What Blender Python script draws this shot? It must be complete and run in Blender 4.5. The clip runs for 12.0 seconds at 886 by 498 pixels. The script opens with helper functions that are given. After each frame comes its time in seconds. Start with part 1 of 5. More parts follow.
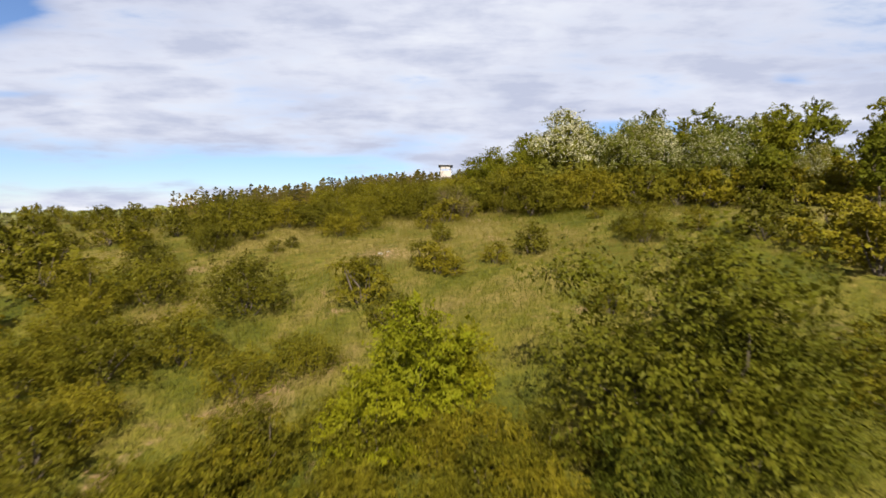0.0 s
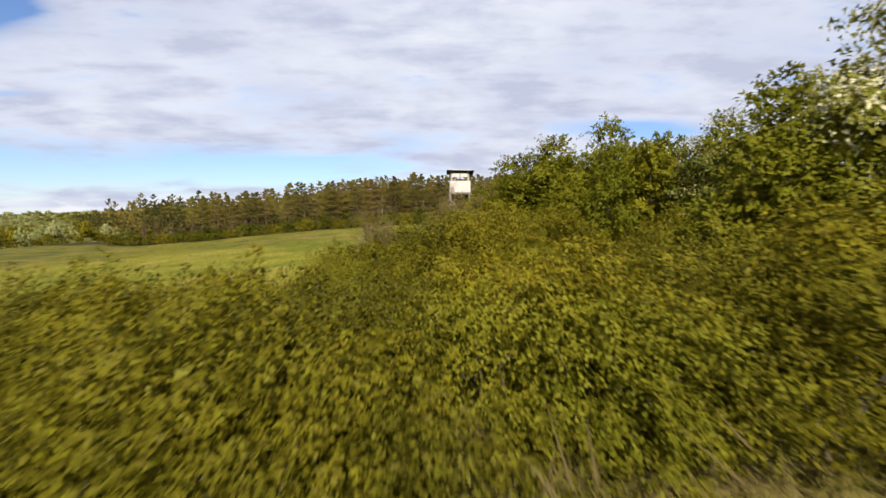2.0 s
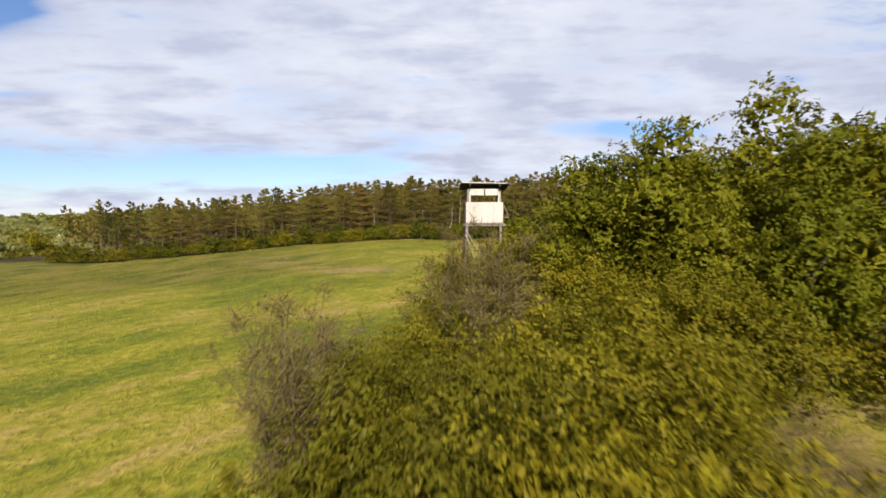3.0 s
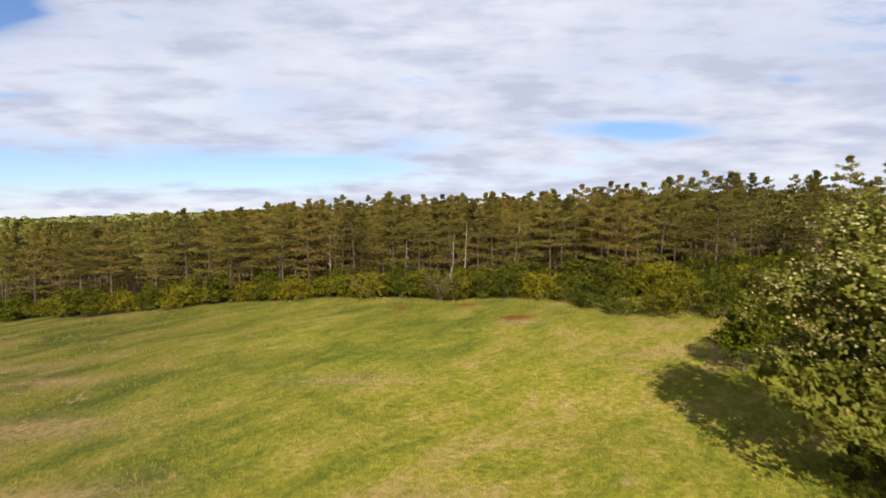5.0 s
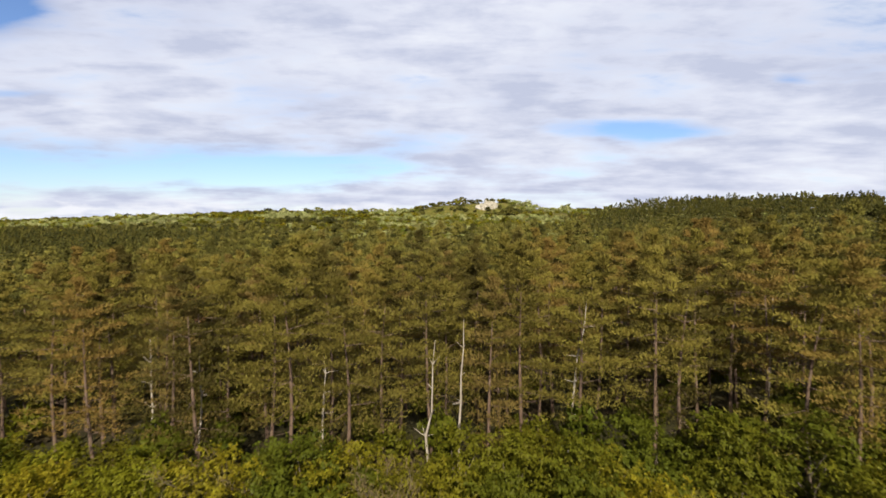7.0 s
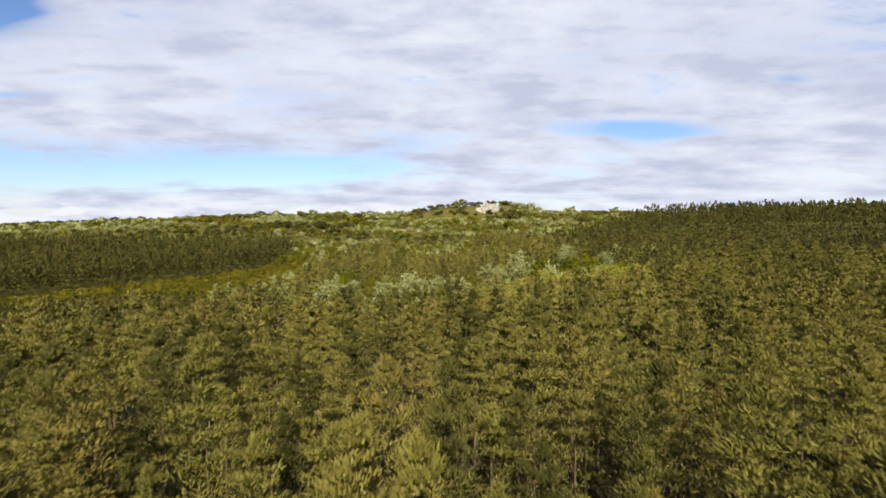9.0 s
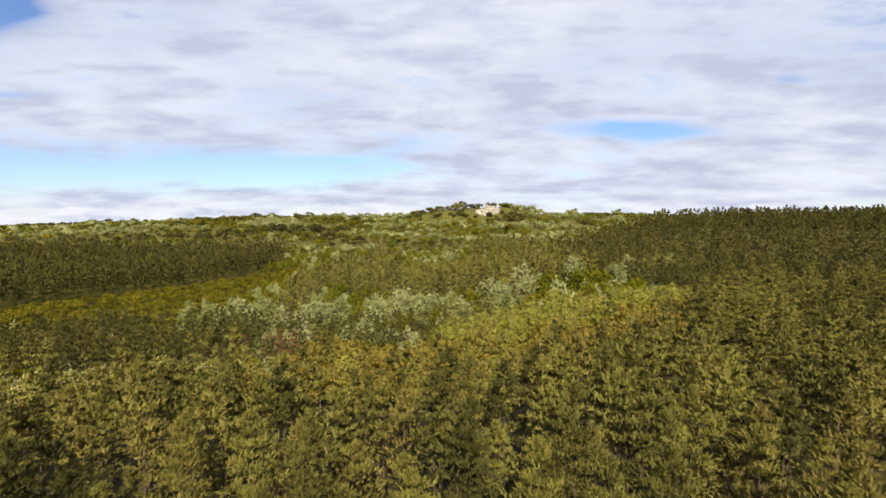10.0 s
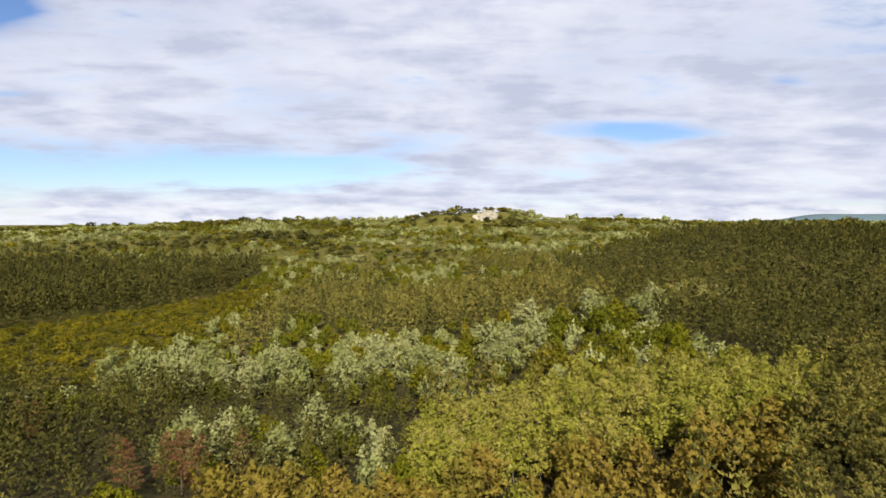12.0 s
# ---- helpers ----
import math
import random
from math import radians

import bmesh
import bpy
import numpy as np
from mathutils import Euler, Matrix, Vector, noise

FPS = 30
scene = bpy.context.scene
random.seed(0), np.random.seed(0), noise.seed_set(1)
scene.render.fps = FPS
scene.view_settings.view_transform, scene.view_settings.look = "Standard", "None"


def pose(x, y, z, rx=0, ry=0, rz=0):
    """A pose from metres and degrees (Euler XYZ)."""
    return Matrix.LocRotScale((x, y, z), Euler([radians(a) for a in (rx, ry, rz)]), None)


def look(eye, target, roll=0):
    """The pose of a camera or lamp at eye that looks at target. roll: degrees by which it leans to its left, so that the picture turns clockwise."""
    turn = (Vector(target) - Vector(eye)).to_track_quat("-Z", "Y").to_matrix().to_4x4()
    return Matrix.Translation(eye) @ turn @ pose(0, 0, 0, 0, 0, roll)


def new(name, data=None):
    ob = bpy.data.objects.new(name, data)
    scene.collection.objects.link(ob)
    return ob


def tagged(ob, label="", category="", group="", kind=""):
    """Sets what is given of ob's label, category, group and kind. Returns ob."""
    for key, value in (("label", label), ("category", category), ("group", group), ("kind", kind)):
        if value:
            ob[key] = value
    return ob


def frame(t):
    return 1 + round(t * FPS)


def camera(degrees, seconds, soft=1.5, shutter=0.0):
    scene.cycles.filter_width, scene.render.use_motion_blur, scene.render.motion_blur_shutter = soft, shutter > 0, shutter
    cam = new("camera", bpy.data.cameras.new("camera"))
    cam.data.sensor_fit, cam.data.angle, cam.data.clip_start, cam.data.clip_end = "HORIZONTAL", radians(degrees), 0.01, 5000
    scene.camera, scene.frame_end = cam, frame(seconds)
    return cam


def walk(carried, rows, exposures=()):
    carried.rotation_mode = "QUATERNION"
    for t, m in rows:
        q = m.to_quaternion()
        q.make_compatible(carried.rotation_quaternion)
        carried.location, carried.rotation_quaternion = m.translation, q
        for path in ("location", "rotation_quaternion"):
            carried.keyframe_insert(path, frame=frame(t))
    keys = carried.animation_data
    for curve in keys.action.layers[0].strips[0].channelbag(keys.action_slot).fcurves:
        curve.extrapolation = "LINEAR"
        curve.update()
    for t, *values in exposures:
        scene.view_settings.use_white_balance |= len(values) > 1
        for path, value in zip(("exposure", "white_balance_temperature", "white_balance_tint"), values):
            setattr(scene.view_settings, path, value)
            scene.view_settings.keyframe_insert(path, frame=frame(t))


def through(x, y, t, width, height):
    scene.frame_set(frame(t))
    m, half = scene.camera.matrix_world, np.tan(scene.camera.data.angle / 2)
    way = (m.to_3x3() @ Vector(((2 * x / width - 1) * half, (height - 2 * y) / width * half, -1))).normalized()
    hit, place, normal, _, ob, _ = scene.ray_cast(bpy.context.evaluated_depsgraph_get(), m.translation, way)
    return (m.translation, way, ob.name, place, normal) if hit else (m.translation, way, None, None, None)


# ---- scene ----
cam = camera(78, 12.0, 1.6, 0.17)
PATH = [  # seconds, x, y, z, pitch, roll, yaw
    (0.0, 0.00, 0.00, 0.00, 86.83, -0.04, -0.00),
    (0.5, -0.30, 9.53, 1.18, 86.85, -0.04, -0.01),
    (1.0, -0.60, 19.04, 2.26, 86.83, -0.03, -0.02),
    (1.5, -0.81, 28.50, 3.19, 86.78, -0.02, -0.06),
    (2.0, -1.01, 38.03, 4.15, 86.75, -0.00, -0.07),
    (2.5, -1.24, 47.53, 5.20, 86.76, 0.02, -0.04),
    (3.0, -1.42, 56.97, 6.32, 86.80, 0.04, 0.01),
    (3.5, -1.48, 66.35, 7.45, 86.81, 0.05, 0.04),
    (4.0, -1.41, 75.70, 8.61, 86.81, 0.05, 0.06),
    (4.5, -1.20, 85.02, 9.79, 86.82, 0.06, 0.07),
    (5.0, -0.88, 94.30, 10.99, 86.86, 0.06, 0.05),
    (5.5, -0.50, 103.45, 12.17, 86.89, 0.05, 0.05),
    (6.0, -0.10, 112.55, 13.27, 86.89, 0.01, 0.05),
    (6.5, 0.33, 121.35, 14.24, 86.81, -0.04, 0.03),
    (7.0, 0.76, 130.40, 15.31, 86.79, -0.06, 0.02),
    (7.5, 1.18, 139.29, 16.39, 86.78, -0.05, 0.02),
    (8.0, 1.63, 148.12, 17.56, 86.78, -0.01, 0.02),
    (8.5, 2.11, 156.91, 18.81, 86.78, 0.03, 0.04),
    (9.0, 2.60, 165.64, 20.13, 86.79, 0.06, 0.06),
    (9.5, 3.11, 174.31, 21.54, 86.81, 0.07, 0.07),
    (10.0, 3.63, 182.92, 23.03, 86.82, 0.04, 0.05),
    (10.5, 4.16, 191.34, 24.52, 86.75, -0.00, -0.01),
    (11.0, 4.71, 199.65, 26.05, 86.70, -0.05, -0.09),
    (11.5, 5.28, 207.81, 27.61, 86.74, -0.08, -0.17),
    (12.0, 5.87, 216.00, 29.21, 86.87, -0.10, -0.26),
]
walk(cam, [(t, pose(*row)) for t, *row in PATH], exposures=((0.0, 1.60), (12.0, 1.60)))

# ---------------------------------------------------------------- sky, sun
SUN_EL, SUN_AZ = 36.0, 177.0            # degrees; azimuth from +y, clockwise
sun_dir = Vector((math.sin(radians(SUN_AZ)) * math.cos(radians(SUN_EL)),
                  math.cos(radians(SUN_AZ)) * math.cos(radians(SUN_EL)), math.sin(radians(SUN_EL))))
sun = new("sun", bpy.data.lights.new("sun", "SUN"))
sun.data.energy, sun.data.angle, sun.data.color = 5.0, radians(0.6), (1.0, 0.93, 0.80)
sun.matrix_world = look(sun_dir * 100, (0, 0, 0))


class Nodes:
    """A short way to wire a node tree."""

    def __init__(self, tree):
        self.tree = tree
        tree.nodes.clear()

    def add(self, kind, **values):
        node = self.tree.nodes.new(kind)
        for key, value in values.items():
            setattr(node, key, value)
        return node

    def link(self, a, b):
        self.tree.links.new(a, b)

    def feed(self, socket, value):
        if isinstance(value, bpy.types.NodeSocket):
            self.link(value, socket)
        else:
            socket.default_value = value

    def math(self, op, a, b=0.0, c=0.0, clamp=False):
        node = self.add("ShaderNodeMath", operation=op, use_clamp=clamp)
        for socket, value in zip(node.inputs, (a, b, c)):
            self.feed(socket, value)
        return node.outputs[0]

    def ramp(self, fac, stops, mode="LINEAR"):
        node = self.add("ShaderNodeValToRGB")
        node.color_ramp.interpolation = mode
        els = node.color_ramp.elements
        while len(els) < len(stops):
            els.new(0.5)
        for el, (at, col) in zip(els, stops):
            el.position, el.color = at, (*col, 1) if len(col) == 3 else col
        self.feed(node.inputs[0], fac)
        return node.outputs[0]

    def mix(self, fac, a, b, blend="MIX"):
        node = self.add("ShaderNodeMix", data_type="RGBA", blend_type=blend)
        self.feed(node.inputs[0], fac)
        for socket, value in ((node.inputs[6], a), (node.inputs[7], b)):
            self.feed(socket, value if isinstance(value, bpy.types.NodeSocket) else (*value, 1))
        return node.outputs[2]

    def noise(self, vector, scale, detail=3.0, rough=0.55, distortion=0.0):
        node = self.add("ShaderNodeTexNoise")
        if vector is not None:
            self.link(vector, node.inputs["Vector"])
        node.inputs["Scale"].default_value, node.inputs["Detail"].default_value = scale, detail
        node.inputs["Roughness"].default_value, node.inputs["Distortion"].default_value = rough, distortion
        return node.outputs[0]


def build_sky():
    world = bpy.data.worlds.new("sky")
    world.use_nodes = True
    scene.world = world
    n = Nodes(world.node_tree)
    sky = n.add("ShaderNodeTexSky", sky_type="NISHITA", sun_disc=False)
    sky.sun_elevation, sky.sun_rotation = radians(SUN_EL), radians(SUN_AZ)
    sky.dust_density, sky.ozone_density, sky.altitude = 0.3, 2.0, 300
    way = n.add("ShaderNodeTexCoord").outputs["Generated"]
    xyz = n.add("ShaderNodeSeparateXYZ")
    n.link(way, xyz.inputs[0])
    x, y, z = xyz.outputs
    up = n.math("MAXIMUM", z, 0.012)
    # a flat cloud layer overhead, seen in perspective
    plane = n.add("ShaderNodeCombineXYZ")
    n.feed(plane.inputs[0], n.math("DIVIDE", x, n.math("ADD", up, 0.20)))
    n.feed(plane.inputs[1], n.math("MULTIPLY", n.math("DIVIDE", y, n.math("ADD", up, 0.20)), 1.15))
    big = n.noise(plane.outputs[0], 0.8, 3.0, 0.5, 0.0)
    small = n.noise(plane.outputs[0], 2.0, 4.0, 0.5, 0.0)
    puff = n.add("ShaderNodeMapping")
    n.link(way, puff.inputs[0])
    puff.inputs["Scale"].default_value = (1.0, 1.0, 3.0)
    wisp = n.noise(puff.outputs[0], 8.0, 5.0, 0.6, 0.0)
    cover = n.math("ADD", n.math("MULTIPLY", big, 0.9), n.math("MULTIPLY", small, 0.45))
    cover = n.math("ADD", cover, n.math("MULTIPLY", wisp, 0.42))
    ahead = n.math("MAXIMUM", y, 0.05)
    u, v = n.math("DIVIDE", x, ahead), n.math("DIVIDE", z, ahead)
    lines = n.add("ShaderNodeCombineXYZ")
    n.feed(lines.inputs[0], n.math("MULTIPLY", u, 3.6))
    n.feed(lines.inputs[1], n.math("MULTIPLY", n.math("POWER", n.math("MAXIMUM", v, 0.0), 0.7), 22.0))
    streak = n.noise(lines.outputs[0], 1.0, 5.0, 0.58, 0.3)
    cover = n.math("ADD", cover, n.math("MULTIPLY", n.math("SUBTRACT", streak, 0.5), 0.75))
    # the layer breaks up towards the sun, behind the walk
    cover = n.math("SUBTRACT", cover, n.math("MULTIPLY", n.ramp(n.math("ADD", n.math("MULTIPLY", y, -0.5), 0.5), ((0.40, (0, 0, 0)), (0.62, (1, 1, 1)))), 0.26))
    # openings in the layer: bearing and height as tangents
    for u0, v0, su, sv, deep in ((-0.62, 0.092, 0.52, 0.060, 0.48), (0.36, 0.158, 0.17, 0.018, 0.40),
                                 (-0.83, 0.385, 0.10, 0.042, 0.95), (-0.34, 0.082, 0.20, 0.020, 0.35),
                                 (-0.78, 0.222, 0.12, 0.010, 0.30), (0.62, 0.250, 0.04, 0.012, 0.25)):
        du = n.math("POWER", n.math("ABSOLUTE", n.math("DIVIDE", n.math("SUBTRACT", u, u0), su)), 2.0)
        dv = n.math("POWER", n.math("ABSOLUTE", n.math("DIVIDE", n.math("SUBTRACT", v, v0), sv)), 2.0)
        hole = n.math("EXPONENT", n.math("MULTIPLY", n.math("ADD", du, dv), -1.0))
        cover = n.math("SUBTRACT", cover, n.math("MULTIPLY", hole, deep))
    mask = n.ramp(cover, ((0.40, (0, 0, 0)), (0.86, (1, 1, 1))), "EASE")
    # heaped clouds low over the horizon
    band = n.add("ShaderNodeCombineXYZ")
    n.feed(band.inputs[0], n.math("MULTIPLY", u, 9.0))
    n.feed(band.inputs[1], n.math("MULTIPLY", v, 34.0))
    heap = n.noise(band.outputs[0], 1.0, 5.0, 0.55, 0.2)
    low = n.ramp(v, ((0.0, (1, 1, 1)), (0.030, (0.8, 0.8, 0.8)), (0.075, (0, 0, 0))))
    heaped = n.ramp(n.math("MULTIPLY", heap, low), ((0.42, (0, 0, 0)), (0.55, (1, 1, 1))))
    shade = n.math("ADD", n.math("MULTIPLY", small, 0.40), n.math("ADD", n.math("MULTIPLY", wisp, 0.25), n.math("MULTIPLY", streak, 0.35)))
    cloud = n.ramp(shade, ((0.41, (0.658, 0.68, 0.742)), (0.49, (0.55, 0.575, 0.672)), (0.57, (0.422, 0.455, 0.575))))
    blue = n.mix(1.0, sky.outputs[0], (0.073, 0.081, 0.101), "MULTIPLY")
    colour = n.mix(mask, blue, cloud)
    colour = n.mix(heaped, colour, (0.69, 0.70, 0.745))
    back = n.add("ShaderNodeBackground")
    n.link(colour, back.inputs[0])
    back.inputs[1].default_value = 0.44
    n.link(back.outputs[0], n.add("ShaderNodeOutputWorld").inputs[0])


build_sky()


# ---------------------------------------------------------------- the lie of the land
def value_noise(x, y, seed=0):
    """Smooth noise from 0 to 1 over a unit lattice."""
    x, y = np.asarray(x, float), np.asarray(y, float)
    i, j = np.floor(x), np.floor(y)
    fx, fy = x - i, y - j
    fx, fy = fx * fx * (3 - 2 * fx), fy * fy * (3 - 2 * fy)

    def h(a, b):
        s = np.sin(a * 127.1 + b * 311.7 + seed * 74.7) * 43758.5453
        return s - np.floor(s)

    return (h(i, j) * (1 - fx) + h(i + 1, j) * fx) * (1 - fy) + (h(i, j + 1) * (1 - fx) + h(i + 1, j + 1) * fx) * fy


def smooth(a, b, x):
    t = np.clip((np.asarray(x, float) - a) / (b - a), 0, 1)
    return t * t * (3 - 2 * t)


RISE_Y = (-300, 0, 10, 22, 30, 39, 48, 65, 85, 110, 140, 160, 205, 235, 245, 256, 280, 305, 345, 440, 520, 620, 740, 860, 1000, 1150, 1400, 2000, 4800)
RISE_Z = (-30, -8.6, -6.5, -3.9, -2.1, -0.2, 0.5, 0.8, 1.0, 1.6, 2.45, 2.6, 3.0, 1.9, 0.4, -1.7, -4.6, -6.6, -8.5, -9.0, -5, 2, 8, 13, 17.5, 19, 10, 4, -12)


def height(x, y):
    """The height of the ground."""
    x, y = np.asarray(x, float), np.asarray(y, float)
    z = 0
    reach = np.clip(np.abs(y) * 0.06, 2.5, 40)
    for d in (-1, -0.6, -0.2, 0.2, 0.6, 1):
        z = z + np.interp(y + d * reach, RISE_Y, RISE_Z) / 6
    z = z - 4.6 * smooth(6, 75, -x) * smooth(34, 60, y) * (1 - smooth(300, 380, y))
    z = z - 7.0 * smooth(78, 170, -x) * smooth(60, 140, y) * (1 - smooth(300, 400, y))
    z = z + 0.035 * np.clip(x, 0, 70) * (1 - smooth(150, 260, y))
    z = z + 8.0 * smooth(-4, 44, x) * smooth(236, 286, y) * (1 - smooth(430, 640, y))
    z = z + 16.5 * smooth(50, 145, x + 0.9 * (y - 420)) * smooth(50, 135, x) * (1 - smooth(540, 720, y))
    z = z + 20.0 * np.exp(-(((x - 42) / 95) ** 4 + ((y - 975) / 60) ** 2))
    z = z + 7.0 * np.exp(-(((x - 190) / 150) ** 2 + ((y - 1020) / 120) ** 2))
    z = z + 20.0 * np.exp(-(((x - 430) / 260) ** 2 + ((y - 1500) / 160) ** 2))
    z = z - 3.5 * np.exp(-((y - 355 - 0.25 * (x + 60)) / 26) ** 2) * smooth(30, -60, x)
    z = z - 4.0 * smooth(50, 120, -x) * smooth(350, 390, y) * (1 - smooth(520, 640, y))
    z = z - 15.0 * smooth(330, 780, -x) * smooth(540, 860, y)
    far = smooth(480, 900, y)
    z = z + far * (value_noise(x / 160, y / 130, 5) - 0.5) * 9
    z = z + (value_noise(x / 7, y / 7, 1) - 0.5) * 0.5 + (value_noise(x / 2.3, y / 2.3, 2) - 0.5) * 0.16
    return z


def ground_at(x, y):
    return float(height(x, y))


# ---------------------------------------------------------------- materials
def material(name):
    mat = bpy.data.materials.new(name)
    mat.use_nodes = True
    return mat, Nodes(mat.node_tree)


def tint_of(n):
    """A number from 0 to 1 for each plant: its own, or that of the plants in a joined stand."""
    own = n.add("ShaderNodeObjectInfo").outputs["Random"]
    each = n.add("ShaderNodeAttribute", attribute_name="tint").outputs["Fac"]
    return n.math("FRACT", n.math("ADD", own, each))


def leaf_material(name, tones, through=0.22, rough=0.5, spread=0.13, own=0.55):
    """Leaves: tones run over the plants, each leaf a little off its plant's tone; some light goes through."""
    mat, n = material(name)
    one = n.add("ShaderNodeNewGeometry").outputs["Random Per Island"]
    where = n.add("ShaderNodeTexCoord").outputs["Object"]
    patch = n.noise(where, 0.9, 2.0, 0.5)
    f = n.math("ADD", n.math("MULTIPLY", tint_of(n), own), n.math("MULTIPLY", patch, 1.0 - own))
    k = len(tones) - 1
    colour = n.ramp(f, [(0.12 + 0.76 * i / k, c) for i, c in enumerate(tones)])
    hsv = n.add("ShaderNodeHueSaturation")
    n.feed(hsv.inputs["Hue"], n.math("ADD", 0.5 - 0.010, n.math("MULTIPLY", one, 0.020)))
    n.feed(hsv.inputs["Value"], n.math("ADD", 1.0 - spread, n.math("MULTIPLY", one, 2 * spread)))
    n.feed(hsv.inputs["Saturation"], 1.0)
    n.link(colour, hsv.inputs["Color"])
    skin = n.add("ShaderNodeBsdfPrincipled")
    n.link(hsv.outputs[0], skin.inputs["Base Color"])
    skin.inputs["Roughness"].default_value = rough
    skin.inputs["Specular IOR Level"].default_value = 0.03
    thru = n.add("ShaderNodeBsdfTranslucent")
    n.link(n.mix(1.0, hsv.outputs[0], (1.25, 1.20, 0.55), "MULTIPLY"), thru.inputs[0])
    both = n.add("ShaderNodeMixShader")
    both.inputs[0].default_value = through
    n.link(skin.outputs[0], both.inputs[1])
    n.link(thru.outputs[0], both.inputs[2])
    n.link(both.outputs[0], n.add("ShaderNodeOutputMaterial").inputs[0])
    return mat


def rough_material(name, tones, scale, rough=0.9, bump=0.4, stretch=(1, 1, 1), fine=8.0, spec=0.2):
    """Bark, wood, stone, painted board: two scales of noise and a relief."""
    mat, n = material(name)
    place = n.add("ShaderNodeMapping")
    n.link(n.add("ShaderNodeTexCoord").outputs["Object"], place.inputs[0])
    place.inputs["Scale"].default_value = stretch
    a = n.noise(place.outputs[0], scale, 4.0, 0.6)
    b = n.noise(place.outputs[0], scale * fine, 3.0, 0.6)
    f = n.math("ADD", n.math("MULTIPLY", a, 0.65), n.math("MULTIPLY", b, 0.35))
    k = len(tones) - 1
    skin = n.add("ShaderNodeBsdfPrincipled")
    n.link(n.ramp(f, [(0.3 + 0.4 * i / k, c) for i, c in enumerate(tones)]), skin.inputs["Base Color"])
    skin.inputs["Roughness"].default_value, skin.inputs["Specular IOR Level"].default_value = rough, spec
    relief = n.add("ShaderNodeBump")
    relief.inputs["Strength"].default_value, relief.inputs["Distance"].default_value = bump, 0.03
    n.link(f, relief.inputs["Height"])
    n.link(relief.outputs[0], skin.inputs["Normal"])
    n.link(skin.outputs[0], n.add("ShaderNodeOutputMaterial").inputs[0])
    return mat


def ground_material():
    mat, n = material("meadow_and_forest_floor")
    where = n.add("ShaderNodeNewGeometry").outputs["Position"]
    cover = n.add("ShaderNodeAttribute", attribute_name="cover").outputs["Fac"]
    dry = n.add("ShaderNodeAttribute", attribute_name="dry").outputs["Fac"]
    wide = n.add("ShaderNodeMapping", vector_type="TEXTURE")
    n.link(where, wide.inputs[0])
    wide.inputs["Scale"].default_value = (1.3, 2.8, 1.0)
    wide.inputs["Rotation"].default_value = (0, 0, radians(-38))
    a = n.noise(wide.outputs[0], 0.085, 4.0, 0.6, 0.4)
    b = n.noise(wide.outputs[0], 0.42, 4.0, 0.6, 0.3)
    c = n.noise(where, 3.2, 4.0, 0.65)
    d = n.noise(where, 16.0, 3.0, 0.6)
    f = n.math("ADD", n.math("MULTIPLY", a, 0.45), n.math("MULTIPLY", b, 0.40))
    f = n.math("ADD", f, n.math("MULTIPLY", c, 0.15))
    swath = n.noise(wide.outputs[0], 1.5, 3.0, 0.6, 0.6)
    f = n.math("ADD", f, n.math("MULTIPLY", n.math("SUBTRACT", swath, 0.5), 0.34))
    grass = n.ramp(f, ((0.37, (0.058, 0.074, 0.006)), (0.445, (0.096, 0.105, 0.008)), (0.510, (0.140, 0.133, 0.011)),
                       (0.565, (0.182, 0.152, 0.022)), (0.625, (0.222, 0.164, 0.052))))
    shade = n.ramp(n.math("ADD", n.math("MULTIPLY", c, 0.5), n.math("MULTIPLY", d, 0.5)),
                   ((0.35, (0.52, 0.55, 0.5)), (0.6, (1.12, 1.1, 1.05))))
    grass = n.mix(1.0, grass, shade, "MULTIPLY")
    lush = n.add("ShaderNodeAttribute", attribute_name="lush").outputs["Fac"]
    deep = n.ramp(b, ((0.36, (0.038, 0.044, 0.005)), (0.47, (0.066, 0.066, 0.007)), (0.55, (0.096, 0.084, 0.012)), (0.64, (0.120, 0.088, 0.028))))
    grass = n.mix(lush, grass, n.mix(1.0, deep, shade, "MULTIPLY"))
    # forest floor; the same dark tone paints in shade under the thickets
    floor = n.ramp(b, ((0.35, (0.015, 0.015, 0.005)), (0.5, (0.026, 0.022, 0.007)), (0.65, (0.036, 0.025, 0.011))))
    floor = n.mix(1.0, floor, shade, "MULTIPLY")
    soil = n.ramp(n.noise(where, 0.30, 4.0, 0.65, 0.4), ((0.635, (0, 0, 0)), (0.69, (1, 1, 1))))
    soil = n.math("MULTIPLY", soil, n.math("MULTIPLY", n.ramp(c, ((0.40, (0, 0, 0)), (0.55, (1, 1, 1)))), 0.8))
    slope = n.ramp(f, ((0.36, (0.035, 0.044, 0.004)), (0.44, (0.064, 0.067, 0.006)), (0.51, (0.104, 0.091, 0.013)), (0.58, (0.146, 0.113, 0.031))))
    grass = n.mix(dry, grass, n.mix(1.0, slope, shade, "MULTIPLY"))
    grass = n.mix(soil, grass, (0.190, 0.120, 0.064))
    bare = n.math("MULTIPLY", n.add("ShaderNodeAttribute", attribute_name="bare").outputs["Fac"], n.ramp(c, ((0.36, (0.25, 0.25, 0.25)), (0.56, (1, 1, 1)))))
    grass = n.mix(bare, grass, n.ramp(d, ((0.35, (0.125, 0.072, 0.034)), (0.6, (0.250, 0.160, 0.092)))))
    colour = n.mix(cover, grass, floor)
    skin = n.add("ShaderNodeBsdfPrincipled")
    n.link(colour, skin.inputs["Base Color"])
    skin.inputs["Roughness"].default_value, skin.inputs["Specular IOR Level"].default_value = 0.95, 0.1
    relief = n.add("ShaderNodeBump")
